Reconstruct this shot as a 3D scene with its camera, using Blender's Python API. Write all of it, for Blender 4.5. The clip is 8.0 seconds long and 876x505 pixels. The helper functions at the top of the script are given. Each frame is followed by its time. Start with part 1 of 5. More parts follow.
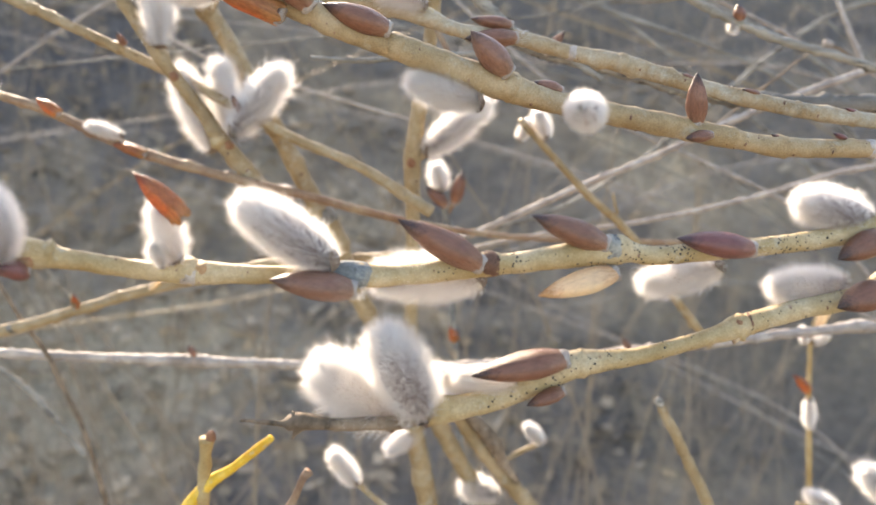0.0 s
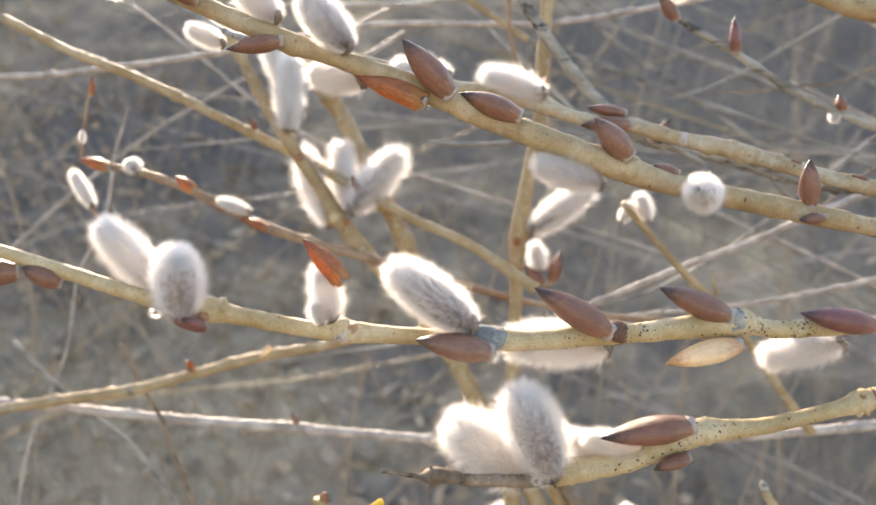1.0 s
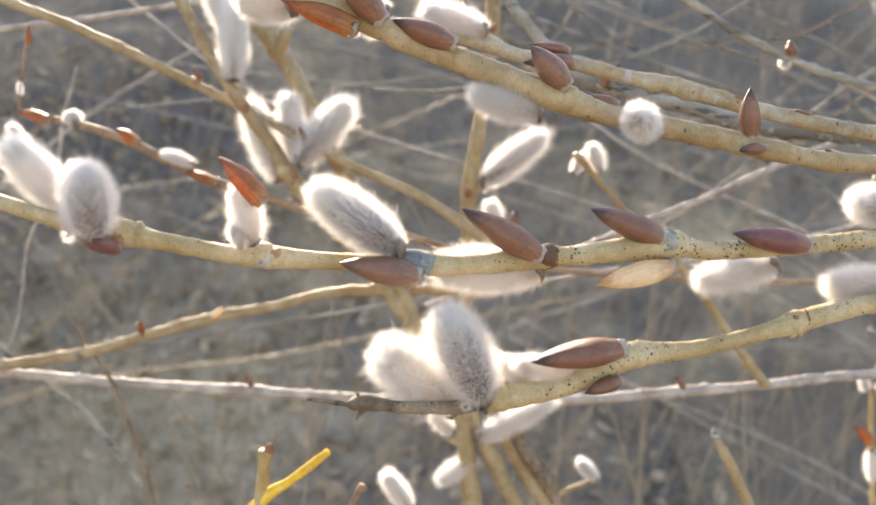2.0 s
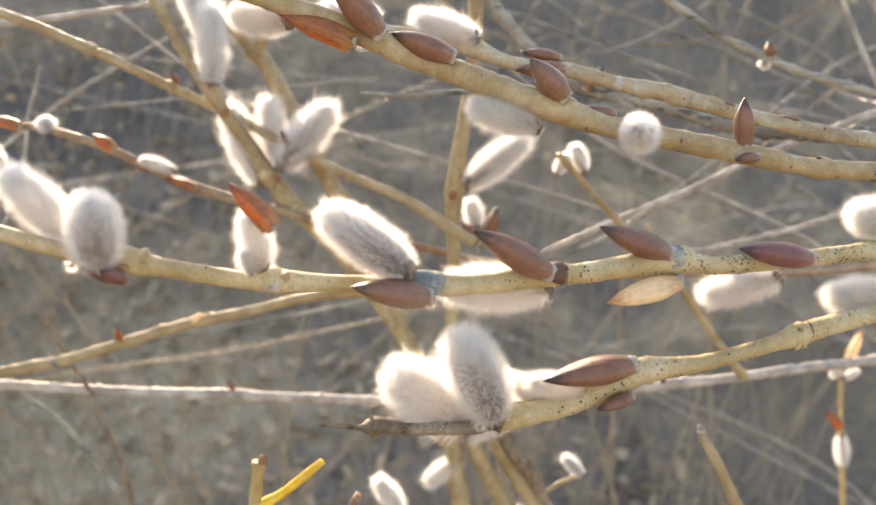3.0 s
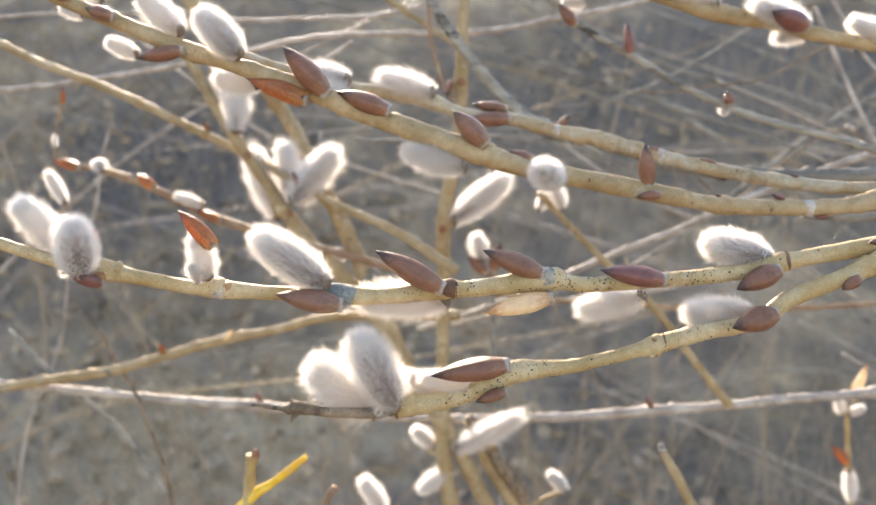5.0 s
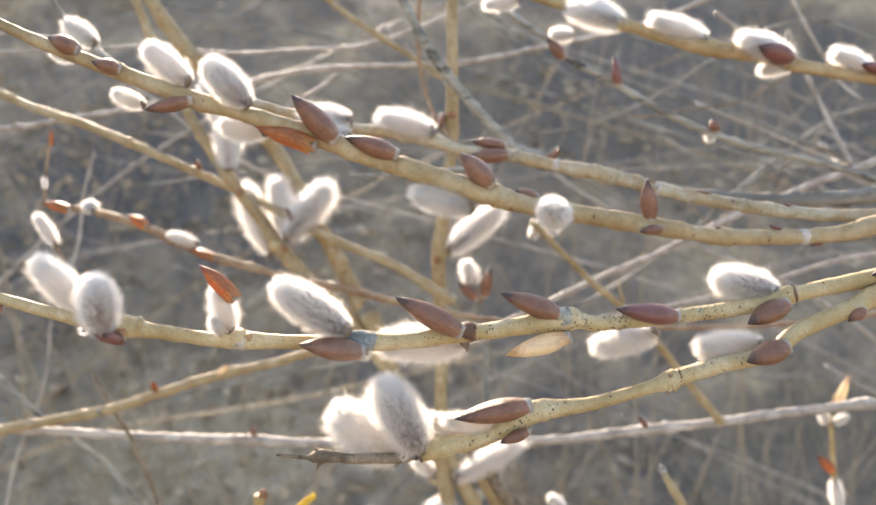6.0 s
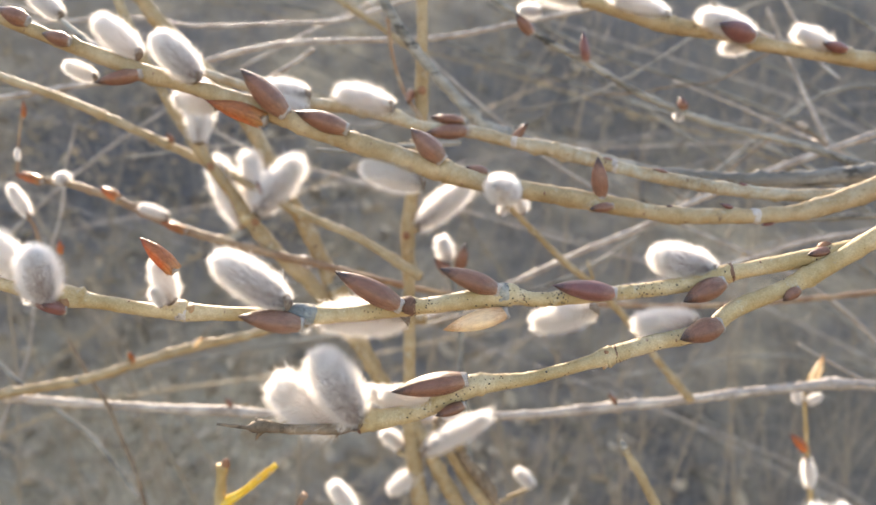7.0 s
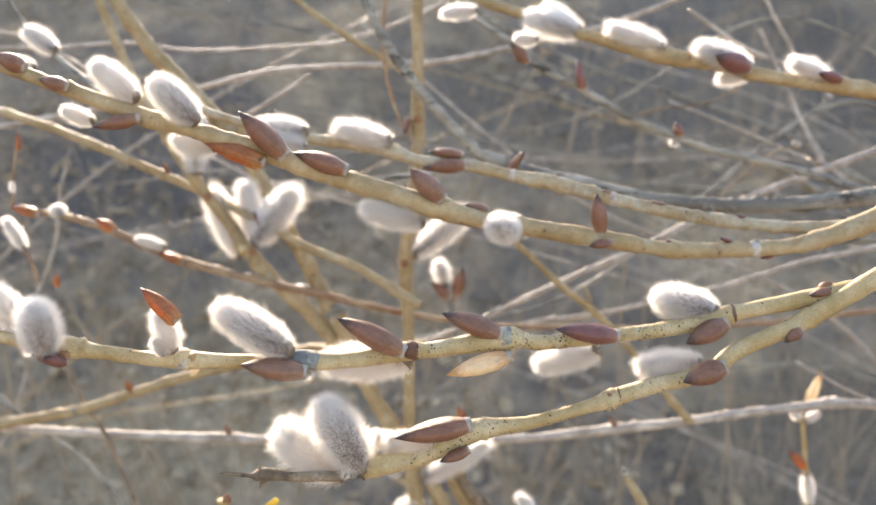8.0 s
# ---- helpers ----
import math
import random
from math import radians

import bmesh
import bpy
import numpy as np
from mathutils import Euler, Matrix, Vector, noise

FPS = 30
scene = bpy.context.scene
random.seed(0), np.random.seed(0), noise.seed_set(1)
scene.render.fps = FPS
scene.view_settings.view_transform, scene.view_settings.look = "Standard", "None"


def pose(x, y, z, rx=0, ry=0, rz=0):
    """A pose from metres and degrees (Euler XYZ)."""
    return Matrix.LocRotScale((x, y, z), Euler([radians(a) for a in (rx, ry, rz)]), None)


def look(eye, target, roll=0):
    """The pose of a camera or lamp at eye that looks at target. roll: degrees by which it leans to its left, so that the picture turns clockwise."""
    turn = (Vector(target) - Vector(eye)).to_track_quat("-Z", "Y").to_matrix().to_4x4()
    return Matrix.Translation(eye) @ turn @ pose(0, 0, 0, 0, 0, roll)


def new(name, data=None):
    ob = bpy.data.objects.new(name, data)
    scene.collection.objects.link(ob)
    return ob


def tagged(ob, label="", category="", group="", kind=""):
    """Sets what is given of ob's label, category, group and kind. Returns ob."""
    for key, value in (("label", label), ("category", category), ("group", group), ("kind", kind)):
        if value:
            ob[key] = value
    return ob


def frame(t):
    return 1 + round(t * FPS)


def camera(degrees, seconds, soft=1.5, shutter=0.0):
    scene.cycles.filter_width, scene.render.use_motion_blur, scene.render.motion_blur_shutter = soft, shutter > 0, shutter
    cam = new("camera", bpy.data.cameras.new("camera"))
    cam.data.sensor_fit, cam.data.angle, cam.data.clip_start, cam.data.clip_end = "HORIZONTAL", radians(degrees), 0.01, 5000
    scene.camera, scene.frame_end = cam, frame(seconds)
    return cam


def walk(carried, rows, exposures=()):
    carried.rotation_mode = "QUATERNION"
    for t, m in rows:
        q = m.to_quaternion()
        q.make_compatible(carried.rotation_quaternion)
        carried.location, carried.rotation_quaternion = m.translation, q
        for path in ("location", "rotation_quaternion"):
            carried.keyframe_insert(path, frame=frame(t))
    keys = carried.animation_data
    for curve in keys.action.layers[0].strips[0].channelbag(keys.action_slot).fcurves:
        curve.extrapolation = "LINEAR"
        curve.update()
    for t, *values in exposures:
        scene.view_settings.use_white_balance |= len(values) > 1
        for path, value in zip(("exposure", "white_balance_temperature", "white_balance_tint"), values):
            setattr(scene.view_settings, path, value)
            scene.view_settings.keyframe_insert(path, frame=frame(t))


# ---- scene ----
# The camera and its way round the willow
cam = camera(56.0, 8.0)
PATH = [
    (0, (-0.00201, -0.12316, 1.02767), (0.01054, 0.06949, 0.97542), 0.10),
    (0.5, (-0.00924, -0.13035, 1.02991), (-0.00986, 0.06633, 0.99365), 0.51),
    (1, (-0.01275, -0.13358, 1.02723), (-0.01726, 0.06374, 0.99492), 0.51),
    (1.5, (-0.00596, -0.13290, 1.02322), (-0.00762, 0.06394, 0.98788), 0.51),
    (1.7, (-0.00446, -0.13205, 1.01868), (-0.00514, 0.06476, 0.98308), 0.21),
    (2.8, (-0.01021, -0.13107, 1.01533), (-0.00168, 0.06517, 0.97771), 0.52),
    (3, (-0.01275, -0.12955, 1.02239), (-0.00174, 0.06616, 0.98270), -0.20),
    (3.2, (-0.00896, -0.13212, 1.02150), (-0.00190, 0.06383, 0.98207), -0.12),
    (3.5, (-0.01475, -0.13066, 1.02723), (-0.00189, 0.06489, 0.98734), -0.30),
    (4, (0.00318, -0.14069, 1.02017), (0.00927, 0.05651, 0.98741), 0.12),
    (4.5, (0.00719, -0.14965, 1.03239), (0.00722, 0.04777, 1.00039), -0.03),
    (4.7, (0.01479, -0.15422, 1.02831), (0.00850, 0.04314, 0.99658), -0.22),
    (5.8, (0.02623, -0.16427, 1.02067), (0.00992, 0.03361, 0.99663), -0.51),
    (6, (0.01161, -0.16187, 1.03067), (0.00768, 0.03624, 1.00356), -1.91),
    (6.5, (0.02517, -0.16160, 1.03713), (0.01465, 0.03545, 1.00457), -1.82),
    (7, (0.02537, -0.16303, 1.03034), (0.01920, 0.03416, 0.99753), -1.34),
    (7.5, (0.01927, -0.16328, 1.03788), (0.01724, 0.03396, 1.00484), -2.20),
    (8, (0.02382, -0.16156, 1.03840), (0.01938, 0.03583, 1.00649), -2.02),
]
walk(cam, [(t, look(eye, target, roll)) for t, eye, target, roll in PATH], [(0.0, 1.96, 7850, 16), (1.7, 1.96, 7900, 16), (2.8, 1.96, 8600, 16), (3.2, 1.96, 8450, 16), (3.6, 1.96, 8250, 16), (4.0, 1.96, 8050, 16), (4.7, 1.96, 7950, 16)])
cam.data.dof.use_dof = True
cam.data.dof.focus_distance = 0.152
cam.data.dof.aperture_fstop = 21.0

# Sky, sun and exposure
SUN_ELEVATION, SUN_AZIMUTH = 26.5, -16.0      # degrees; azimuth from +y towards +x
world = bpy.data.worlds.new("sky")
scene.world = world
world.use_nodes = True
sky = world.node_tree.nodes.new("ShaderNodeTexSky")
sky.sky_type, sky.sun_disc = "NISHITA", False
sky.sun_elevation, sky.sun_rotation = radians(SUN_ELEVATION), radians(SUN_AZIMUTH)
backdrop = world.node_tree.nodes["Background"]
backdrop.inputs["Strength"].default_value = 0.15
world.node_tree.links.new(sky.outputs["Color"], backdrop.inputs["Color"])
sun = new("sun", bpy.data.lights.new("sun", "SUN"))
sun.data.energy, sun.data.angle, sun.data.color = 3.7, radians(0.6), (1.0, 0.93, 0.82)
e, a = radians(SUN_ELEVATION), radians(SUN_AZIMUTH)
sun.matrix_world = look((math.sin(a) * math.cos(e) * 20, math.cos(a) * math.cos(e) * 20, math.sin(e) * 20 + 1), (0, 0, 1))


# Materials
def ramp(nt, fac, stops):
    n = nt.nodes.new("ShaderNodeValToRGB")
    while len(n.color_ramp.elements) < len(stops):
        n.color_ramp.elements.new(0.5)
    for el, (at, col) in zip(n.color_ramp.elements, stops):
        el.position, el.color = at, (*col, 1)
    nt.links.new(fac, n.inputs[0])
    return n.outputs[0]


def noise_tex(nt, scale, detail=4.0, stretch=None, rough=0.55):
    co = nt.nodes.new("ShaderNodeTexCoord").outputs["Object"]
    if stretch:
        mp = nt.nodes.new("ShaderNodeMapping")
        mp.inputs["Scale"].default_value = stretch
        nt.links.new(co, mp.inputs["Vector"])
        co = mp.outputs[0]
    n = nt.nodes.new("ShaderNodeTexNoise")
    n.inputs["Scale"].default_value, n.inputs["Detail"].default_value, n.inputs["Roughness"].default_value = scale, detail, rough
    nt.links.new(co, n.inputs["Vector"])
    return n.outputs["Fac"]


def mixed(nt, fac, one, two, blend="MIX"):
    n = nt.nodes.new("ShaderNodeMix")
    n.data_type, n.blend_type = "RGBA", blend
    for value, socket in ((fac, n.inputs[0]), (one, n.inputs[6]), (two, n.inputs[7])):
        if hasattr(value, "is_linked"):
            nt.links.new(value, socket)
        elif isinstance(value, (int, float)):
            socket.default_value = value
        else:
            socket.default_value = (*value, 1)
    return n.outputs[2]


def bumped(nt, bsdf, height, strength, distance):
    n = nt.nodes.new("ShaderNodeBump")
    n.inputs["Strength"].default_value, n.inputs["Distance"].default_value = strength, distance
    nt.links.new(height, n.inputs["Height"])
    nt.links.new(n.outputs[0], bsdf.inputs["Normal"])


def material(name):
    m = bpy.data.materials.new(name)
    m.use_nodes = True
    return m, m.node_tree, m.node_tree.nodes["Principled BSDF"]


def bark(name, low, mid, high, blotch, amount, rough=0.58, gloss=0.26, bleach=(0.60, 0.70), grain=None):
    """Smooth willow bark: fine grain, broad tone changes and blotches of a second colour."""
    m, nt, p = material(name)
    broad = ramp(nt, noise_tex(nt, 120, 5, grain, 0.65), [(0.36, low), (0.5, mid), (0.64, high)])
    spots = ramp(nt, noise_tex(nt, 420, 5, grain, 0.7), [(1 - amount, (0, 0, 0)), (min(1.0, 1.08 - amount), (1, 1, 1))])
    col = mixed(nt, spots, broad, blotch)
    lichen = ramp(nt, noise_tex(nt, 160, 6, rough=0.75), [(bleach[0], (0, 0, 0)), (bleach[1], (0.75, 0.75, 0.75))])
    col = mixed(nt, lichen, col, (0.46, 0.45, 0.38))
    fine = ramp(nt, noise_tex(nt, 2600, 3), [(0.3, (0.72, 0.70, 0.68)), (0.7, (1.1, 1.1, 1.1))])
    col = mixed(nt, 0.7, col, fine, "MULTIPLY")
    nt.links.new(col, p.inputs["Base Color"])
    p.inputs["Roughness"].default_value = rough
    p.inputs["Specular IOR Level"].default_value = gloss
    p.inputs["Subsurface Weight"].default_value = 0.0
    bumped(nt, p, noise_tex(nt, 1500, 4), 0.35, 0.0003)
    return m


GREEN = bark("bark_yellow_green", (0.34, 0.244, 0.114), (0.42, 0.32, 0.174), (0.51, 0.412, 0.263), (0.29, 0.24, 0.165), 0.34)
OCHRE = bark("bark_ochre", (0.265, 0.185, 0.095), (0.335, 0.245, 0.135), (0.41, 0.32, 0.20), (0.21, 0.155, 0.10), 0.38, bleach=(0.56, 0.74))
GREY = bark("bark_grey", (0.14, 0.133, 0.118), (0.24, 0.228, 0.20), (0.37, 0.352, 0.312), (0.06, 0.056, 0.05), 0.46, 0.7, grain=(0.12, 1, 1))
PALE = bark("bark_pale", (0.25, 0.215, 0.19), (0.37, 0.325, 0.29), (0.50, 0.455, 0.41), (0.14, 0.115, 0.10), 0.38, 0.6)
DEAD = bark("bark_dead", (0.12, 0.088, 0.06), (0.21, 0.155, 0.108), (0.33, 0.255, 0.185), (0.06, 0.045, 0.03), 0.42, 0.75)
REDTWIG = bark("bark_red", (0.21, 0.125, 0.08), (0.28, 0.18, 0.115), (0.36, 0.265, 0.17), (0.19, 0.085, 0.05), 0.38)
TAN = bark("bark_tan", (0.33, 0.22, 0.09), (0.42, 0.30, 0.14), (0.50, 0.40, 0.22), (0.22, 0.13, 0.06), 0.36, 0.6)
TEAL = bark("bark_lichen", (0.12, 0.13, 0.13), (0.20, 0.215, 0.215), (0.36, 0.34, 0.28), (0.09, 0.095, 0.10), 0.46, 0.8)
BLEACHED = bark("bark_bleached", (0.27, 0.195, 0.11), (0.35, 0.265, 0.16), (0.43, 0.36, 0.26), (0.13, 0.10, 0.07), 0.38, bleach=(0.46, 0.66))
NODE = bark("bark_node", (0.20, 0.09, 0.05), (0.30, 0.15, 0.08), (0.42, 0.28, 0.15), (0.14, 0.06, 0.04), 0.42, 0.6)
CORK = bark("cork", (0.12, 0.062, 0.042), (0.19, 0.105, 0.07), (0.36, 0.25, 0.18), (0.07, 0.035, 0.026), 0.46, 0.7)
YELLOW = bark("bark_bright_yellow", (0.66, 0.36, 0.03), (0.74, 0.46, 0.05), (0.78, 0.56, 0.14), (0.35, 0.22, 0.04), 0.3)


def bud_skin(name, base, tip, sheen, through_light, mottle=1.0):
    """Glossy bud scale: streaked along its length, darker towards the tip, lets some sun through."""
    m, nt, p = material(name)
    co = nt.nodes.new("ShaderNodeTexCoord")
    sep = nt.nodes.new("ShaderNodeSeparateXYZ")
    nt.links.new(co.outputs["Object"], sep.inputs[0])
    streak = noise_tex(nt, 9, 4, (3, 3, 0.6))
    add = nt.nodes.new("ShaderNodeMath")
    add.operation = "MULTIPLY_ADD"
    add.inputs[1].default_value = 0.5
    nt.links.new(streak, add.inputs[0])
    nt.links.new(sep.outputs["Z"], add.inputs[2])
    less = nt.nodes.new("ShaderNodeMath")
    less.operation = "MULTIPLY"
    less.inputs[1].default_value = 0.8
    nt.links.new(add.outputs[0], less.inputs[0])
    col = ramp(nt, less.outputs[0], [(0.18, sheen), (0.42, base), (0.76, base), (0.94, tip)])
    fleck = ramp(nt, noise_tex(nt, 11, 4), [(0.33, (0.55, 0.5, 0.45)), (0.55, (1, 1, 1)), (0.72, (1.25, 1.2, 1.15))])
    col = mixed(nt, 0.6 * mottle, col, fleck, "MULTIPLY")
    vein = ramp(nt, noise_tex(nt, 4.5, 2, (1.2, 1.2, 0.2)), [(0.34, (0.55, 0.50, 0.47)), (0.5, (1, 1, 1)), (0.7, (1.25, 1.2, 1.14))])
    col = mixed(nt, 0.4 * mottle, col, vein, "MULTIPLY")
    nt.links.new(col, p.inputs["Base Color"])
    p.inputs["Roughness"].default_value = 0.38
    p.inputs["Coat Weight"].default_value, p.inputs["Coat Roughness"].default_value = 0.4, 0.22
    bumped(nt, p, streak, 0.25, 0.03)
    tr = nt.nodes.new("ShaderNodeBsdfTranslucent")
    nt.links.new(col, tr.inputs[0])
    mx = nt.nodes.new("ShaderNodeMixShader")
    mx.inputs[0].default_value = through_light
    nt.links.new(p.outputs[0], mx.inputs[1])
    nt.links.new(tr.outputs[0], mx.inputs[2])
    nt.links.new(mx.outputs[0], nt.nodes["Material Output"].inputs["Surface"])
    return m


REDBUD = bud_skin("bud_red_brown", (0.255, 0.116, 0.072), (0.05, 0.03, 0.028), (0.37, 0.20, 0.13), 0.30, 0.7)
BROWNBUD = bud_skin("bud_brown", (0.27, 0.135, 0.09), (0.13, 0.07, 0.05), (0.35, 0.205, 0.14), 0.26, 0.7)
DARKBUD = bud_skin("bud_dark", (0.21, 0.075, 0.065), (0.06, 0.03, 0.035), (0.34, 0.16, 0.115), 0.22, 0.6)
ORANGEBUD = bud_skin("bud_orange", (0.48, 0.17, 0.06), (0.30, 0.07, 0.03), (0.58, 0.29, 0.11), 0.45)
TANBUD = bud_skin("bud_tan", (0.87, 0.735, 0.53), (0.58, 0.35, 0.16), (0.66, 0.45, 0.28), 0.54, 0.5)


def down(name, colour, share):
    """Silky hairs: white, soft, letting light through."""
    m, nt, p = material(name)
    co = nt.nodes.new("ShaderNodeTexCoord")
    col = mixed(nt, noise_tex(nt, 14, 2), colour, tuple(min(0.95, c * 1.08) for c in colour))
    p.inputs["Roughness"].default_value = 0.45
    p.inputs["Specular IOR Level"].default_value = 0.35
    nt.links.new(col, p.inputs["Base Color"])
    tr = nt.nodes.new("ShaderNodeBsdfTranslucent")
    nt.links.new(col, tr.inputs[0])
    mx = nt.nodes.new("ShaderNodeMixShader")
    mx.inputs[0].default_value = share
    nt.links.new(p.outputs[0], mx.inputs[1])
    nt.links.new(tr.outputs[0], mx.inputs[2])
    nt.links.new(mx.outputs[0], nt.nodes["Material Output"].inputs["Surface"])
    return m


FLUFF = down("white_down", (0.835, 0.82, 0.805), 0.78)


def core_skin(name, foot, middle, tip, share):
    m, nt, p = material(name)
    co = nt.nodes.new("ShaderNodeTexCoord")
    sep = nt.nodes.new("ShaderNodeSeparateXYZ")
    nt.links.new(co.outputs["Object"], sep.inputs[0])
    long_col = ramp(nt, sep.outputs["Z"], [(0.0, foot), (0.5, middle), (0.95, tip)])
    v = nt.nodes.new("ShaderNodeTexVoronoi")
    v.inputs["Scale"].default_value = 22
    nt.links.new(co.outputs["Object"], v.inputs["Vector"])
    scales = ramp(nt, v.outputs["Distance"], [(0.15, (0.55, 0.5, 0.46)), (0.5, (1, 1, 1))])
    col = mixed(nt, 0.6, long_col, scales, "MULTIPLY")
    nt.links.new(col, p.inputs["Base Color"])
    p.inputs["Roughness"].default_value = 0.9
    tr = nt.nodes.new("ShaderNodeBsdfTranslucent")
    nt.links.new(col, tr.inputs[0])
    mx = nt.nodes.new("ShaderNodeMixShader")
    mx.inputs[0].default_value = share
    nt.links.new(p.outputs[0], mx.inputs[1])
    nt.links.new(tr.outputs[0], mx.inputs[2])
    nt.links.new(mx.outputs[0], nt.nodes["Material Output"].inputs["Surface"])
    return m


CORE = core_skin("catkin_core", (0.085, 0.058, 0.052), (0.25, 0.20, 0.185), (0.56, 0.51, 0.485), 0.15)
PALE_CORE = core_skin("catkin_pale_core", (0.46, 0.41, 0.37), (0.80, 0.765, 0.735), (0.85, 0.825, 0.80), 0.65)      # young, wrapped in down


# Parts and things
def thing(name, label, category, group=""):
    return tagged(new(name), label, category, group)


def mesh_of(name, bm, mat, smooth=True):
    me = bpy.data.meshes.new(name)
    bm.to_mesh(me)
    bm.free()
    me.materials.append(mat)
    if smooth:
        me.polygons.foreach_set("use_smooth", [True] * len(me.polygons))
    return me


def part(name, data, parent, label="", m=None, kind=""):
    ob = new(name, data)
    ob.parent = parent
    if m is not None:
        ob.matrix_basis = m
    return tagged(ob, label, kind=kind)


def at(p):
    """Millimetres about the foremost bud tip, a metre above the ground."""
    return Vector((p[0] / 1000, p[1] / 1000, 1 + p[2] / 1000))


def smooth_line(rows, step):
    """A Catmull-Rom line through rows of (x, y, z, radius) in metres, with about the given step."""
    pts = np.array(rows)
    pts = np.vstack([2 * pts[0] - pts[1], pts, 2 * pts[-1] - pts[-2]])
    out = []
    for p0, p1, p2, p3 in zip(pts, pts[1:], pts[2:], pts[3:]):
        n = max(1, min(60, int(np.linalg.norm(p2[:3] - p1[:3]) / step)))
        for u in np.arange(n) / n:
            out.append(0.5 * (2 * p1 + (p2 - p0) * u + (2 * p0 - 5 * p1 + 4 * p2 - p3) * u * u + (3 * p1 - p0 - 3 * p2 + p3) * u ** 3))
    out.append(pts[-2])
    return np.array(out)


def tube(rows, sides=12, step=0.0025, rough=0.06, joints=0.0):
    line = smooth_line(rows, step)
    rng = random.Random(len(line))
    along_line = np.concatenate([[0], np.cumsum(np.linalg.norm(np.diff(line[:, :3], axis=0), axis=1))])
    marks, s = [], rng.uniform(0.002, 0.01)
    while joints and s < along_line[-1]:
        marks.append((s, rng.random() * 2 * math.pi, rng.uniform(0.5, 1.0)))
        s += rng.uniform(0.007, 0.018)
    bm = bmesh.new()
    rings, side = [], None
    for i, row in enumerate(line):
        ahead = Vector(line[min(i + 1, len(line) - 1)][:3] - line[max(i - 1, 0)][:3]).normalized()
        if side is None:
            side = ahead.orthogonal().normalized()
        side = (side - ahead * side.dot(ahead)).normalized()
        other = ahead.cross(side)
        centre, r, ring = Vector(row[:3]), max(row[3], 0.00008), []
        near = [(q - along_line[i], turn, big) for q, turn, big in marks if abs(q - along_line[i]) < 4 * r]
        for k in range(sides):
            w = 2 * math.pi * k / sides
            out = side * math.cos(w) + other * math.sin(w)
            lump = 1 + rough * noise.noise((centre + out * r) * 420) + rough * 0.7 * noise.noise((centre + out * r) * 1500)
            for gap, turn, big in near:        # a leaf scar: a lip on one side of a slight swelling
                lip = math.exp(-(gap / (0.55 * r)) ** 2) * max(0.0, math.cos(w - turn)) ** 3
                lump += joints * big * (lip + 0.22 * math.exp(-(gap / (1.3 * r)) ** 2))
            ring.append(bm.verts.new(centre + out * r * lump))
        rings.append(ring)
    for one, two in zip(rings, rings[1:]):
        for k in range(sides):
            bm.faces.new((one[k], one[(k + 1) % sides], two[(k + 1) % sides], two[k]))
    bm.faces.new(rings[0][::-1])
    bm.faces.new(rings[-1])
    return bm


LINES = {}


def lenticels(parent, line):
    """Small raised corky dashes across the bark, joined along one stem."""
    rng = random.Random(int(abs(line[0][0]) * 1e5) + len(line))
    verts, faces = [], []
    for a, b in zip(line, line[1:]):
        if a[2] < 0.7 or rng.random() > 0.8:
            continue
        d = Vector(b[:3] - a[:3]).normalized()
        u = d.orthogonal().normalized()
        w = rng.random() * 2 * math.pi
        out = u * math.cos(w) + d.cross(u) * math.sin(w)
        across = d.cross(out)
        c, r, size = Vector(a[:3]).lerp(Vector(b[:3]), rng.random()), a[3], a[3] * rng.uniform(0.10, 0.30)
        k = len(verts)
        for q in range(6):
            x, y = math.cos(q * math.pi / 3) * size, math.sin(q * math.pi / 3) * size * 0.55
            spot = c + (out + across * (x / r)).normalized() * r * 1.0 + d * y
            verts.append(spot)
        verts.append(c + out * (r * 1.07))
        faces += [(k + q, k + (q + 1) % 6, k + 6) for q in range(6)]
    if faces:
        me = bpy.data.meshes.new("lenticels")
        me.from_pydata(verts, [], faces)
        me.materials.append(CORK)
        part("lenticels", me, parent, "corky dashes in the bark", kind="stuff")


def stem(parent, name, bark_mat, rows):
    rows = [(*at(r), r[3] / 1000) for r in rows]
    line = smooth_line(rows, 0.002)
    LINES.setdefault(parent.name, []).append([(Vector(a[:3]), Vector(b[:3] - a[:3]).normalized(), a[3]) for a, b in zip(line, line[1:])])
    if bark_mat in (GREEN, OCHRE, GREY, PALE, BLEACHED):
        lenticels(parent, line)
    joints = {"bark_dead": 0.0, "bark_bright_yellow": 0.15, "bark_yellow_green": 0.12, "bark_ochre": 0.34}.get(bark_mat.name, 0.5)
    rough = {"bark_grey": 0.22, "bark_dead": 0.30, "bark_pale": 0.14, "bark_ochre": 0.10}.get(bark_mat.name, 0.08)
    return part(name, mesh_of(name, tube(rows, 14, 0.0009, rough, joints), bark_mat), parent)


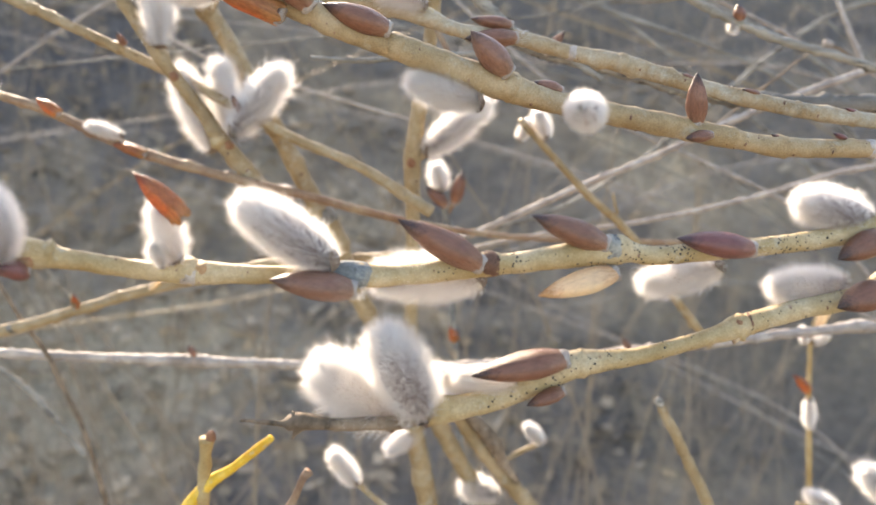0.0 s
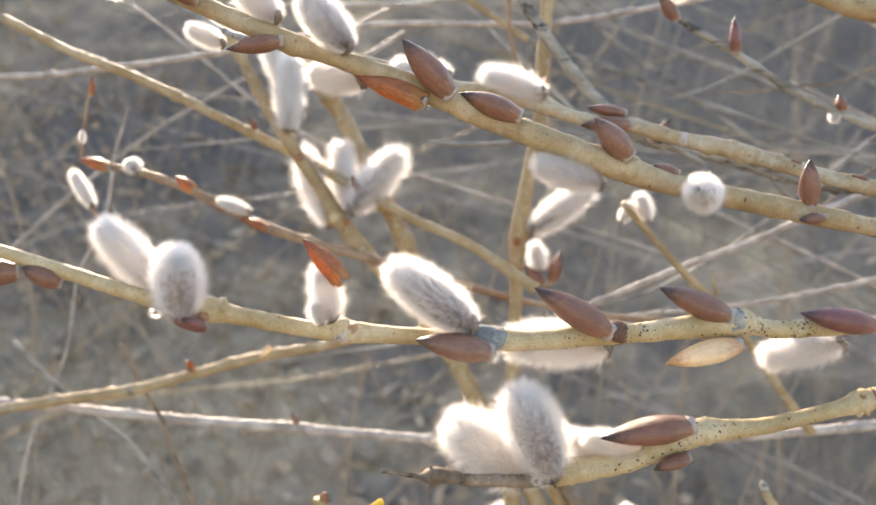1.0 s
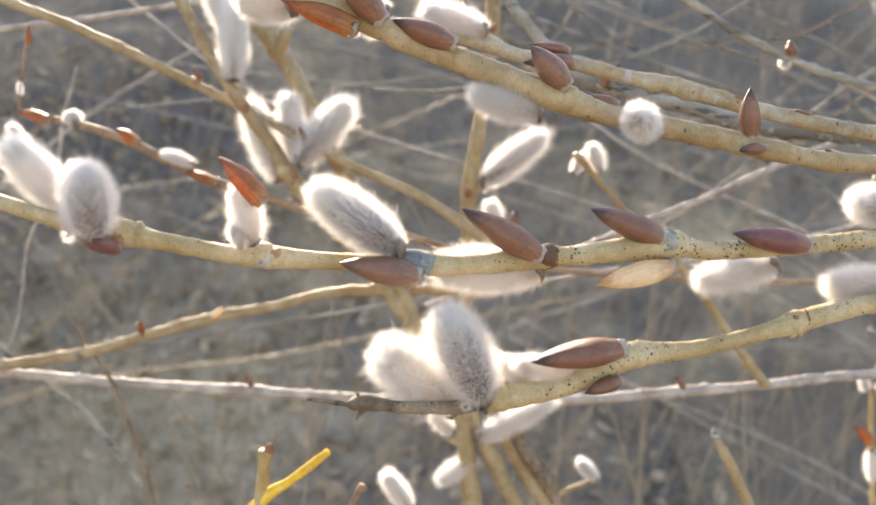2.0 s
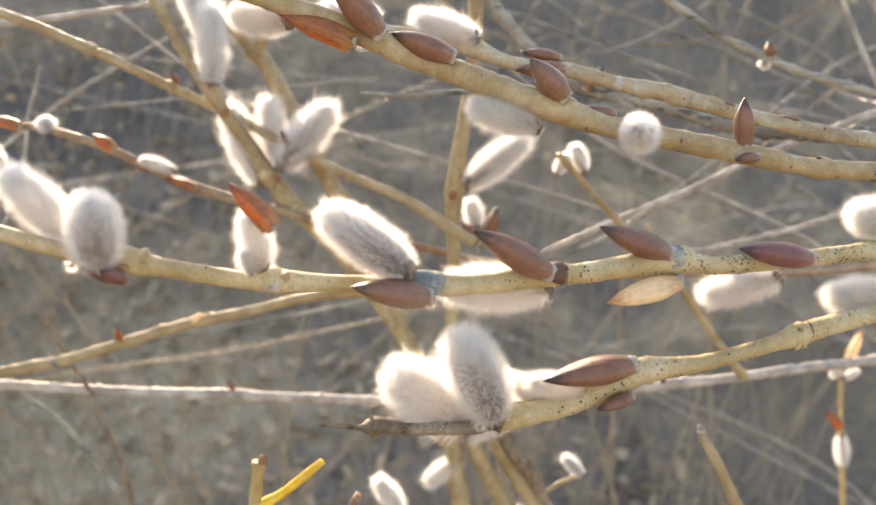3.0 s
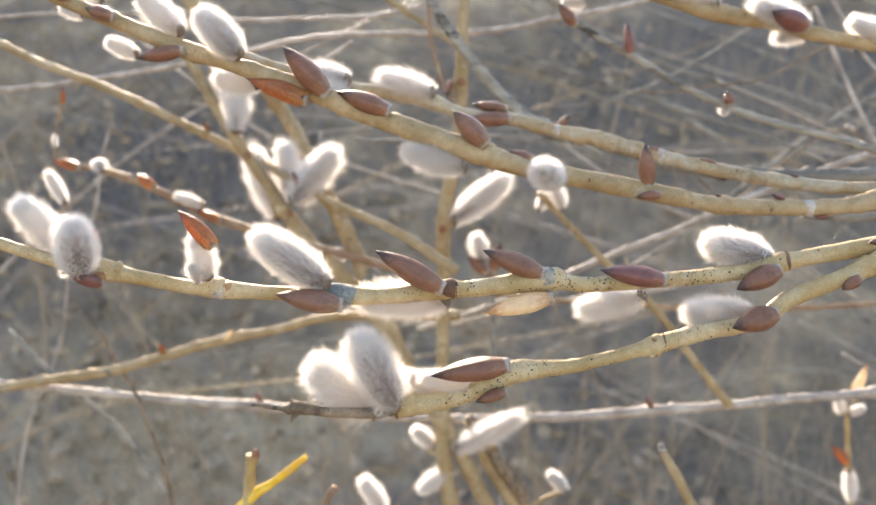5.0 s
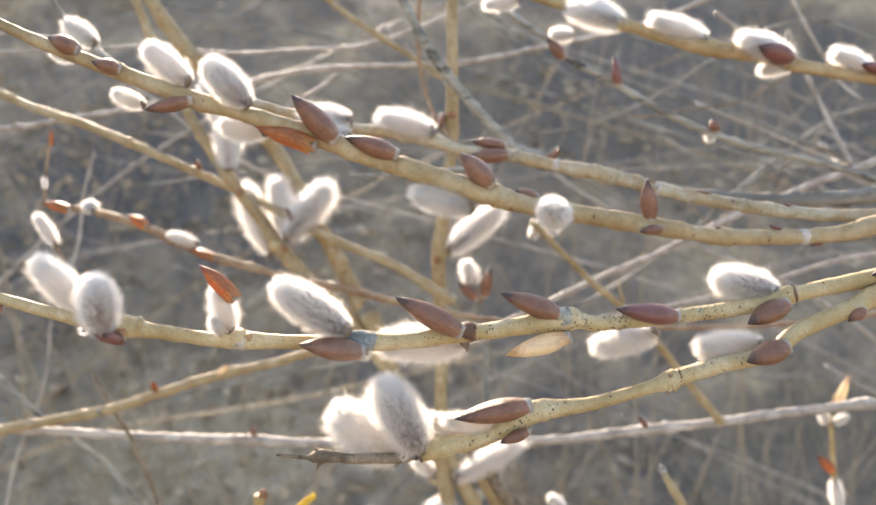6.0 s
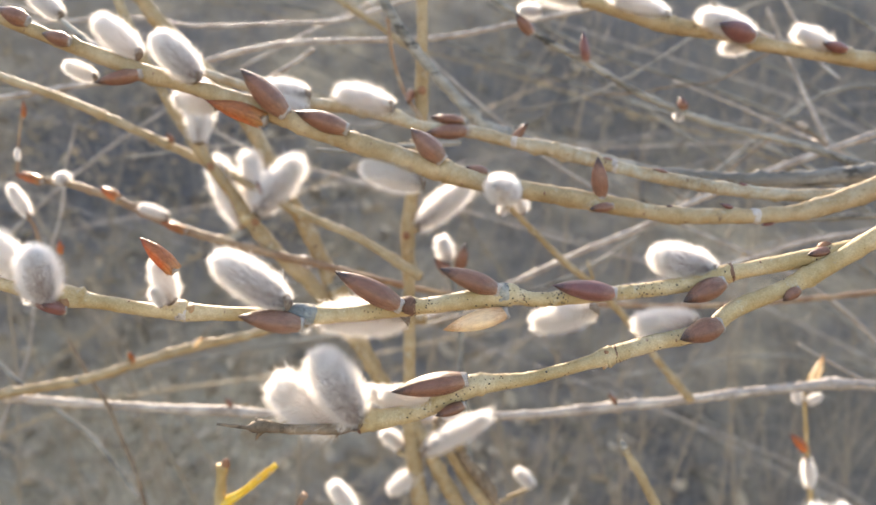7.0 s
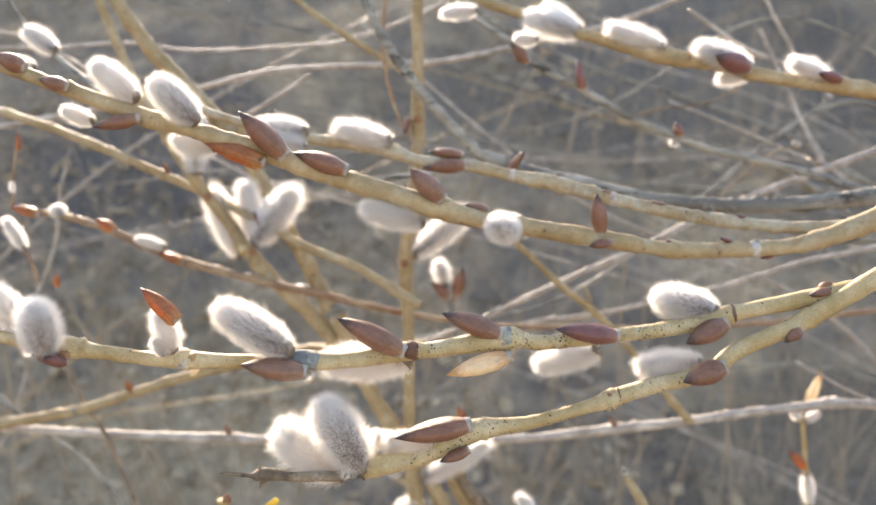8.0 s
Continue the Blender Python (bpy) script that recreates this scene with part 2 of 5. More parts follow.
def along(base, tip, width):
    """The pose that stands a unit shape (1 long up z, 1 wide) on base, reaching tip."""
    base, tip = at(base), at(tip)
    way = tip - base
    turn = way.to_track_quat("Z", "Y").to_matrix().to_4x4()
    w = width / 1000
    return Matrix.Translation(base) @ turn @ Matrix.Diagonal((w, w, way.length, 1))


def egg(z):
    """Half-width of a catkin of width 1 at z of its length: narrow at the foot, blunt at the tip."""
    u = 2 * min(1, max(0, z)) ** 1.08 - 1
    return 0.5 * max(0.0, 1 - abs(u) ** 2.5) ** 0.55


def catkin_meshes(seed, hairs, longer, slim, thick, body, ragged=0.42):
    rng = random.Random(seed)
    bm = bmesh.new()
    rings = []
    for i in range(17):
        z = 1 - (1 - i / 16) ** 1.5
        r = max(0.015, egg(0.03 + 0.969 * z) * body * slim)
        rings.append([bm.verts.new((r * math.cos(w), r * math.sin(w), 0.02 + 0.84 * z)) for w in [2 * math.pi * k / 16 for k in range(16)]])
    for one, two in zip(rings, rings[1:]):
        for k in range(16):
            bm.faces.new((one[k], one[(k + 1) % 16], two[(k + 1) % 16], two[k]))
    bm.faces.new(rings[0][::-1])
    bm.faces.new(rings[-1])
    core = mesh_of("catkin", bm, CORE if body > 0.55 else PALE_CORE)
    verts, faces = [], []
    aspect = 1.75                          # length to width of the finished catkin
    for _ in range(hairs):
        z = rng.random() ** 0.9 if rng.random() < 0.84 else 1 - 0.14 * rng.random() ** 1.6
        w = rng.random() * 2 * math.pi
        r = max(0.02, egg(0.03 + 0.969 * z) * (body - 0.01) * slim * (math.sqrt(rng.random()) if z > 0.97 else 1))
        root = Vector((r * math.cos(w), r * math.sin(w), (0.02 + 0.84 * z) * aspect))
        slope = (egg(0.03 + 0.94 * min(1, z + 0.02)) - egg(0.03 + 0.94 * max(0, z - 0.02))) * slim / (0.04 * aspect)
        out = Vector((math.cos(w), math.sin(w), -slope)).normalized()
        tuft = noise.noise_vector((math.cos(w) * 3.2 + seed, math.sin(w) * 3.2, z * 6))
        stray = Vector((rng.gauss(0, 1), rng.gauss(0, 1), rng.gauss(0, 1))) * 0.16 + tuft * 0.20
        way = (out * rng.uniform(0.45, 1.0) + Vector((0, 0, 0.52)) + stray).normalized()
        clump = noise.noise((math.cos(w) * 7.5 + seed, math.sin(w) * 7.5, z * 12))      # hairs cling together in points
        length = longer * rng.uniform(0.62, 1.08) * (0.72 + 0.28 * min(1, z / 0.25)) * (1 + ragged * clump)
        wide = thick
        if rng.random() < 0.10:            # a stray lock
            length *= rng.uniform(1.08, 1.32)
            wide *= 1.5
            way = (way + out * 0.5).normalized()
        bend = Vector((0, 0, length * 0.12))
        mid, end = root + way * length * 0.5 + bend * 0.1, root + way * length + bend
        across = way.cross(Vector((rng.gauss(0, 1), rng.gauss(0, 1), rng.gauss(0, 1)))).normalized() * wide
        n = len(verts)
        for v in (root - across, root + across, mid - across * 0.8, mid + across * 0.8, end):
            verts.append((v.x, v.y, v.z / aspect))
        faces += [(n, n + 1, n + 3, n + 2), (n + 2, n + 3, n + 4)]
    fur = bpy.data.meshes.new("down")
    fur.from_pydata(verts, [], faces)
    fur.materials.append(FLUFF)
    return core, fur


CATKINS = [catkin_meshes(11, 16500, 0.28, 0.98, 0.0014, 0.69, 0.3), catkin_meshes(12, 18000, 0.35, 0.98, 0.0015, 0.52), catkin_meshes(13, 15000, 0.38, 0.94, 0.0015, 0.50)]
CATKINS += [catkin_meshes(14, 11000, 0.38, 1.0, 0.0025, 0.56, 0.62), catkin_meshes(15, 12000, 0.43, 1.0, 0.0025, 0.40, 0.62), catkin_meshes(16, 11000, 0.43, 0.96, 0.0025, 0.40, 0.62)]


def bract_mesh():
    """The small brown scale that cups a catkin's foot, split and uneven at the rim."""
    bm = bmesh.new()
    rings = []
    for i in range(6):
        u = i / 5
        ring = []
        for k in range(14):
            w = 2 * math.pi * k / 14
            r = 0.08 + 0.17 * math.sin(math.pi / 2 * u) ** 0.9 + 0.02 * noise.noise((math.cos(w) * 2, math.sin(w) * 2, u * 2))
            z = -0.03 + u * (0.09 + 0.05 * math.sin(w) + 0.03 * math.sin(3 * w))
            ring.append(bm.verts.new((r * math.cos(w), r * math.sin(w), z)))
        rings.append(ring)
    for one, two in zip(rings, rings[1:]):
        for k in range(14):
            bm.faces.new((one[k], one[(k + 1) % 14], two[(k + 1) % 14], two[k]))
    bm.faces.new(rings[0][::-1])
    return mesh_of("bract", bm, bark("bark_bract", (0.13, 0.09, 0.065), (0.20, 0.145, 0.105), (0.31, 0.25, 0.20), (0.09, 0.06, 0.045), 0.44, 0.8))


BRACT = bract_mesh()


def catkin(parent, base, tip, width, variant=0):
    core, fur = CATKINS[variant + (3 if base[1] > 50 else 0)]      # sparser hairs on those behind
    ob = part("catkin", core, parent, "silvery furry catkin", along(base, tip, width * 0.89))
    part("down", fur, ob)
    part("bract", BRACT, ob, "brown scale cupping the foot")
    return ob


def bud_mesh(seed, mat):
    """A bud scale 1 long and 1 wide: round at the foot, keeled, drawn out to a bent point."""
    rng = random.Random(seed)
    bm = bmesh.new()
    rings, lean = [], rng.uniform(0.04, 0.12)
    for i in range(17):
        z = i / 16
        r = 0.5 * (0.62 + 0.38 * math.sin(math.pi / 2 * min(1, z / 0.34))) * (1 - max(0, (z - 0.3) / 0.7) ** 2.1) ** 0.95
        r = max(r, 0.012)
        ring = []
        for k in range(16):
            w = 2 * math.pi * k / 16
            keel = 1 + 0.10 * max(0, math.cos(w)) ** 6 + 0.05 * noise.noise((math.cos(w) * 2, math.sin(w) * 2, z * 4 + seed))
            ring.append(bm.verts.new((r * keel * math.cos(w) + lean * (z * z - z), r * 0.82 * math.sin(w), z)))
        rings.append(ring)
    for one, two in zip(rings, rings[1:]):
        for k in range(16):
            bm.faces.new((one[k], one[(k + 1) % 16], two[(k + 1) % 16], two[k]))
    bm.faces.new(rings[0][::-1])
    bm.faces.new(rings[-1])
    return mesh_of("bud", bm, mat)


def open_scale_mesh(seed, mat):
    """A scale split open along one side and curled at the foot: a thin hollow shell."""
    bm = bmesh.new()
    outer, inner = [], []
    for i in range(17):
        z = i / 16
        r = 0.5 * (0.70 + 0.30 * math.sin(math.pi / 2 * min(1, z / 0.34))) * (1 - max(0, (z - 0.3) / 0.7) ** 1.9) ** 0.95
        r = max(r + 0.10 * max(0, 0.16 - z) / 0.16, 0.02)
        half = radians(118 - 30 * z + 14 * noise.noise((z * 5, seed, 0)))
        for rows, k in ((outer, 1.0), (inner, 0.93)):
            row = []
            for q in range(15):
                w = math.pi * 0.24 + half * (q - 7) / 7
                u = r * k * (1 + 0.07 * noise.noise((math.cos(w) * 2, math.sin(w) * 2, z * 4 + seed)))
                row.append(bm.verts.new((u * math.cos(w), u * 0.85 * math.sin(w) - 0.16 * z * z, z + 0.05 * (1 - z) * math.sin(5 * w))))
            rows.append(row)
    for rows, flip in ((outer, 1), (inner, -1)):
        for one, two in zip(rows, rows[1:]):
            for k in range(14):
                bm.faces.new((one[k], one[k + 1], two[k + 1], two[k])[::flip])
    for k in range(16):
        bm.faces.new((outer[k][0], outer[k + 1][0], inner[k + 1][0], inner[k][0]))
        bm.faces.new((outer[k][-1], inner[k][-1], inner[k + 1][-1], outer[k + 1][-1]))
    for k in range(14):
        bm.faces.new((outer[0][k], inner[0][k], inner[0][k + 1], outer[0][k + 1]))
        bm.faces.new((outer[16][k], outer[16][k + 1], inner[16][k + 1], inner[16][k]))
    return mesh_of("bud", bm, mat)


BUDS = {}


def collar_mesh():
    """The pale torn ring at a bud's foot."""
    bm = bmesh.new()
    rings = []
    for i, (r, z) in enumerate(((0.22, -0.05), (0.29, -0.045), (0.33, -0.015), (0.325, 0.02), (0.28, 0.035))):
        ring = []
        for k in range(16):
            w = 2 * math.pi * k / 16
            q = 1 + 0.10 * noise.noise((math.cos(w) * 3, math.sin(w) * 3, i))
            ring.append(bm.verts.new((r * q * math.cos(w), r * q * 0.85 * math.sin(w), z + 0.015 * math.sin(3 * w + i))))
        rings.append(ring)
    for one, two in zip(rings, rings[1:]):
        for k in range(16):
            bm.faces.new((one[k], one[(k + 1) % 16], two[(k + 1) % 16], two[k]))
    bm.faces.new(rings[0][::-1])
    bm.faces.new(rings[-1])
    return mesh_of("collar", bm, PALE)


COLLAR = collar_mesh()


def bud(parent, base, tip, width, skin):
    key = skin.name + ("_open" if skin is ORANGEBUD and width > 2.5 else "")
    if key not in BUDS:
        BUDS[key] = (open_scale_mesh if key.endswith("open") else bud_mesh)(len(BUDS) + 3, skin)
    label = {"bud_orange": "translucent orange bud scale", "bud_tan": "pale tan pointed bud", "bud_dark": "dark purple-brown bud"}.get(skin.name, "glossy red-brown pointed bud")
    ob = part("bud", BUDS[key], parent, label, along(base, tip, width * 1.13))
    part("collar", COLLAR, ob, "pale ring at the foot")
    return ob


def knob(parent, place, width, mat):
    """A leaf scar or node: a lumpy swelling on the bark; in down, a tuft of hairs."""
    seed = int(abs(place[0] * 7 + place[2] * 13)) + 1
    rng = random.Random(seed)
    r = width / 2300
    if mat is FLUFF:
        verts, faces = [], []
        for _ in range(260):
            d = Vector((rng.gauss(0, 1), rng.gauss(0, 1), rng.gauss(0, 1))).normalized()
            root, end = at(place) + d * r * 0.5, at(place) + d * r * rng.uniform(0.9, 1.5)
            across = d.orthogonal().normalized() * 0.00003
            n = len(verts)
            verts += [root - across, root + across, end]
            faces.append((n, n + 1, n + 2))
        me = bpy.data.meshes.new("tuft")
        me.from_pydata(verts, [], faces)
        me.materials.append(mat)
        return part("tuft", me, parent, "tuft of white down")
    line = min((row for rows in LINES[parent.name] for row in rows), key=lambda row: (row[0] - at(place)).length)
    if mat is NODE:                        # a scar on one side
        to = at(place) - line[0]
        to -= line[1] * to.dot(line[1])
        to = to.normalized() if to.length > 1e-5 else line[1].orthogonal().normalized()
        line = (line[0] + to * line[2] * 0.5 + Vector((0, 0, line[2] * rng.uniform(-0.4, 0.5))), line[1], line[2] * 0.62)
        r *= 0.7
        place = [(line[0][0]) * 1000, line[0][1] * 1000, (line[0][2] - 1) * 1000]
    patch = mat in (TEAL, GREY, CORK)      # lies close on the bark
    centre, d_along, thick = line[0].lerp(at(place), 0.12 if patch else 0.25), line[1], max(r * (0.7 if patch else 0.88), line[2] * (1.04 if patch else 1.06))
    u = d_along.orthogonal().normalized()
    w = d_along.cross(u)
    bm = bmesh.new()
    bmesh.ops.create_icosphere(bm, subdivisions=3, radius=1)
    for v in bm.verts:
        d = v.co.copy()
        k = 1 + 0.16 * noise.noise(d * 1.7 + Vector((seed, 0, 0))) + 0.08 * noise.noise(d * 5) + (0.02 if patch else 0.08) * math.exp(-((d.z - 0.25) / 0.12) ** 2)
        v.co = centre + (u * d.x + w * d.y) * thick * k + d_along * d.z * r * (1.6 if patch else 1.3)
    return part("node", mesh_of("node", bm, mat), parent)


SPECK = material("black_speck")[0]
SPECK.node_tree.nodes["Principled BSDF"].inputs["Base Color"].default_value = (0.02, 0.018, 0.015, 1)


def specks(parent, one, two, radius, count, seed):
    """Black pinhead specks strewn over the bark between two places, each a small flat bead."""
    rng = random.Random(seed)
    twig = next(o for o in parent.children if o.name.startswith(("twig", "stalk")) and min((at(one) - v.co).length for v in o.data.vertices) < 0.008)
    near = [f for f in twig.data.polygons if (f.center - at(one)).length + (f.center - at(two)).length < (at(two) - at(one)).length * 1.06 + 0.002]
    verts, faces = [], []
    for f in rng.choices(near, k=count):
        n, r = f.normal, rng.uniform(0.00014, 0.00029) * rng.uniform(0.6, 1)
        u = n.orthogonal().normalized()
        w = n.cross(u)
        p0, p1, p2, p3 = [twig.data.vertices[q].co for q in list(f.vertices)[:4]]
        c = p0.lerp(p1, rng.random()).lerp(p3.lerp(p2, rng.random()), rng.random())
        k = len(verts)
        verts += [c + (u * math.cos(x) + w * math.sin(x)) * r - n * 0.00002 for x in (0, 1.05, 2.1, 3.15, 4.2, 5.25)] + [c + n * 0.00012]
        faces += [(k + q, k + (q + 1) % 6, k + 6) for q in range(6)]
    me = bpy.data.meshes.new("bark_specks")
    me.from_pydata(verts, [], faces)
    me.materials.append(SPECK)
    return part("bark_specks", me, parent, "black specks on the bark", kind="stuff")


# -- shoots begin
b = thing("willow_branch", "yellow-green willow branch with silvery catkins and red-brown buds", "branch", "willow branches")
stem(b, "twig", GREEN, [(-81.6, -13.1, 7.0, 1.01), (-71.4, -12.2, 3.5, 1.11), (-60.7, -9.2, -0.9, 1.28), (-56.1, -8.2, -2.0, 1.64), (-52.8, -7.2, -2.9, 2.27), (-50.3, -6.3, -3.6, 1.89), (-47.2, -5.3, -4.6, 1.47), (-36.5, -3.4, -7.0, 1.46), (-31.7, -2.4, -7.5, 1.93), (-23.4, -1.5, -8.3, 1.44), (-14.4, -0.8, -8.8, 1.55), (-8.4, -1.1, -8.7, 2.12), (-0.3, -0.4, -9.2, 1.61), (13.8, 0.4, -7.9, 1.99), (17.5, 0.4, -7.8, 1.61), (33.3, 0.2, -5.8, 2.33), (36.3, 0.1, -6.1, 1.76), (42.0, 0.0, -6.8, 1.48), (63.9, 0.6, -5.1, 1.51), (74.8, 0.8, -3.4, 1.73), (78.7, 0.9, -2.1, 1.89), (81.3, 0.8, -1.7, 1.56), (96.5, -1.5, 1.7, 1.80), (101.8, -2.6, 3.2, 1.62)])
stem(b, "stalk", GREEN, [(3.3, -5.2, -30.8, 1.89), (5.8, -5.0, -30.1, 2.22), (10.4, -4.8, -29.5, 1.89), (17.0, -4.4, -27.9, 1.80), (25.0, -4.5, -23.7, 2.37), (27.9, -4.6, -22.9, 2.08), (32.6, -4.3, -22.6, 1.62), (38.2, -4.0, -22.0, 1.38), (45.7, -3.4, -20.3, 1.25), (50.6, -3.2, -19.0, 1.40), (53.9, -2.8, -18.0, 1.74), (62.8, -3.1, -15.3, 1.62), (72.5, -4.0, -12.8, 1.71), (78.3, -3.8, -8.6, 1.70), (87.4, -3.5, -4.8, 1.63), (92.1, -3.5, -2.5, 1.95), (99.1, -3.5, 1.6, 1.83), (106.3, -4.6, 6.3, 2.01), (121.5, -5.7, 13.8, 2.17), (153.2, 5.3, 15.4, 2.52), (200.4, 21.2, 8.8, 2.80), (241.4, 35.2, -32.1, 3.00), (264.4, 43.2, -129.0, 3.50), (282.5, 50.2, -378.0, 4.30), (300.5, 56.2, -1030.0, 5.50)])
stem(b, "withered_tip", DEAD, [(-24.4, -8.0, -29.3, 0.28), (-21.1, -8.0, -29.7, 0.42), (-18.1, -8.0, -30.1, 0.56), (-17.2, -8.0, -30.1, 1.20), (-15.7, -8.0, -29.7, 1.48), (-13.7, -7.9, -30.2, 1.16), (-10.9, -7.4, -30.6, 1.03), (-6.2, -6.8, -31.0, 1.03), (-1.3, -6.6, -31.1, 1.13), (3.9, -5.7, -30.5, 1.41)])
stem(b, "snag", DEAD, [(-14.8, -7.9, -30.4, 0.74), (-16.3, -7.9, -31.8, 0.46), (-16.8, -7.9, -32.8, 0.14)])
stem(b, "snag", DEAD, [(-15.7, -8.0, -29.5, 0.65), (-16.4, -8.0, -28.7, 0.42), (-16.5, -8.0, -28.1, 0.18)])
specks(b, (8.0, -1.8, -9.4), (59.0, 0.4, -4.7), 1.6, 300, 1)
specks(b, (33.0, -1.8, -5.8), (46.0, 0.4, -6.0), 1.6, 90, 3)
specks(b, (60.0, 0.0, -4.5), (77.0, 0.0, -2.5), 1.6, 120, 4)
specks(b, (14.1, -4.7, -27.8), (33.0, -4.7, -22.5), 1.9, 190, 2)
specks(b, (33.0, -4.7, -22.0), (46.0, -4.4, -19.5), 1.6, 30, 5)
specks(b, (54.0, -3.0, -18.5), (75.0, -4.0, -10.5), 1.7, 110, 6)
catkin(b, (-59.6, -6.2, 0.0), (-67.8, -9.2, 11.0), 8.2, 1)
catkin(b, (-55.4, -10.2, -3.3), (-53.7, -16.2, 8.4), 9.4, 0)
bud(b, (-52.3, -9.2, -5.2), (-57.0, -12.6, -2.6), 2.9, DARKBUD)
bud(b, (-51.6, -11.0, -5.2), (-53.8, -14.6, -2.8), 2.2, DARKBUD)
knob(b, (-60.0, -8.0, -3.4), 2.6, FLUFF)
knob(b, (-52.8, -11.2, -4.6), 3.4, NODE)
catkin(b, (-32.6, -5.4, -5.1), (-34.2, -6.4, 4.2), 6.6, 2)
catkin(b, (-34.3, -6.4, -5.5), (-35.0, -8.4, -1.6), 2.6, 2)
bud(b, (-30.6, -8.0, 2.0), (-36.0, -8.7, 9.1), 3.7, ORANGEBUD)
catkin(b, (-9.8, -2.9, -6.5), (-24.0, -5.4, 4.5), 9.4, 0)
bud(b, (-7.3, -4.1, -10.2), (-19.2, -6.5, -7.7), 5.0, BROWNBUD)
catkin(b, (13.5, 3.4, -11.0), (-4.9, 2.0, -10.1), 9.7, 1)
bud(b, (12.1, -1.7, -7.1), (-0.2, -3.4, 0.4), 5.2, REDBUD)
bud(b, (31.9, -0.8, -4.5), (20.5, -0.6, 0.1), 4.7, REDBUD)
bud(b, (33.4, -1.8, -9.1), (21.0, -4.7, -11.6), 4.3, TANBUD)
bud(b, (55.0, -1.9, -5.4), (43.0, -2.0, -3.5), 4.5, DARKBUD)
catkin(b, (52.6, 2.6, -9.6), (39.4, 3.4, -12.6), 7.9, 2)
knob(b, (14.0, -0.6, -7.5), 3.8, CORK)
knob(b, (57.1, 0.2, -5.9), 4.0, FLUFF)
knob(b, (-6.6, -3.1, -10.9), 3.4, FLUFF)
knob(b, (-31.4, -3.4, -6.3), 4.0, GREEN)
knob(b, (-35.2, -7.4, -2.9), 3.5, FLUFF)
knob(b, (-34.0, -6.4, -4.0), 3.0, FLUFF)
knob(b, (-0.0, 1.7, -13.2), 1.7, FLUFF)
knob(b, (-50.2, -6.2, -2.3), 1.9, GREEN)
knob(b, (-8.0, -2.2, -7.6), 5.6, TEAL)
knob(b, (-6.0, -2.0, -8.4), 4.6, TEAL)
knob(b, (-29.9, -3.8, -6.4), 3.6, NODE)
knob(b, (-31.2, -3.0, -7.4), 4.4, PALE)
knob(b, (-10.6, -2.4, -6.9), 3.6, TEAL)
knob(b, (33.7, 0.2, -5.5), 4.2, TEAL)
catkin(b, (76.6, 2.9, -2.3), (62.6, 1.6, 1.9), 8.8, 0)
bud(b, (76.4, -2.2, -3.5), (68.5, -3.3, -7.0), 4.6, REDBUD)
bud(b, (97.5, -1.5, 2.5), (92.1, -3.4, 2.0), 2.2, REDBUD)
catkin(b, (73.0, 1.0, -12.6), (59.5, -0.1, -12.3), 8.4, 1)
bud(b, (74.6, -7.0, -10.8), (66.8, -7.8, -13.4), 5.0, REDBUD)
bud(b, (90.0, -5.5, -4.3), (86.9, -5.6, -6.6), 2.4, REDBUD)
knob(b, (96.5, -1.5, 1.7), 3.9, NODE)
knob(b, (92.1, -3.5, -2.3), 4.1, GREEN)
catkin(b, (3.6, -5.7, -30.4), (-3.5, -10.4, -13.4), 11.5, 0)
catkin(b, (-0.3, -2.5, -32.4), (-13.9, -3.6, -22.0), 12.8, 1)
knob(b, (0.6, -8.4, -30.3), 2.4, FLUFF)
bud(b, (25.0, -6.5, -21.3), (10.6, -7.5, -23.3), 5.0, REDBUD)
catkin(b, (20.5, -4.2, -26.6), (8.4, -4.6, -24.4), 5.6, 2)
catkin(b, (13.3, -1.8, -29.0), (5.0, -0.9, -24.8), 5.4, 1)
bud(b, (24.9, -7.4, -26.2), (19.2, -8.1, -28.2), 2.6, REDBUD)
knob(b, (5.9, -6.4, -28.6), 4.3, GREEN)
knob(b, (53.6, -2.8, -18.2), 5.2, GREEN)
knob(b, (52.6, -5.6, -16.4), 3.2, NODE)
knob(b, (55.2, -2.8, -17.6), 1.0, CORK)
knob(b, (4.4, -5.2, -30.4), 0.9, CORK)
knob(b, (79.9, 0.9, -2.0), 1.2, CORK)
knob(b, (53.7, -3.8, -20.0), 1.5, GREEN)
bud(b, (53.7, -3.4, -18.6), (52.9, -3.8, -20.6), 1.3, TANBUD)
knob(b, (27.9, -4.6, -22.9), 4.4, GREEN)
bud(b, (-79.1, -12.1, 3.7), (-87.5, -14.1, 3.3), 4.5, REDBUD)
bud(b, (-72.9, -12.1, 2.1), (-77.8, -14.1, 4.6), 3.8, REDBUD)
knob(b, (-50.2, -6.2, -2.6), 2.4, GREEN)
b = thing("willow_branch", "long ochre willow branch with fat catkins and open bud scales", "branch", "willow branches")
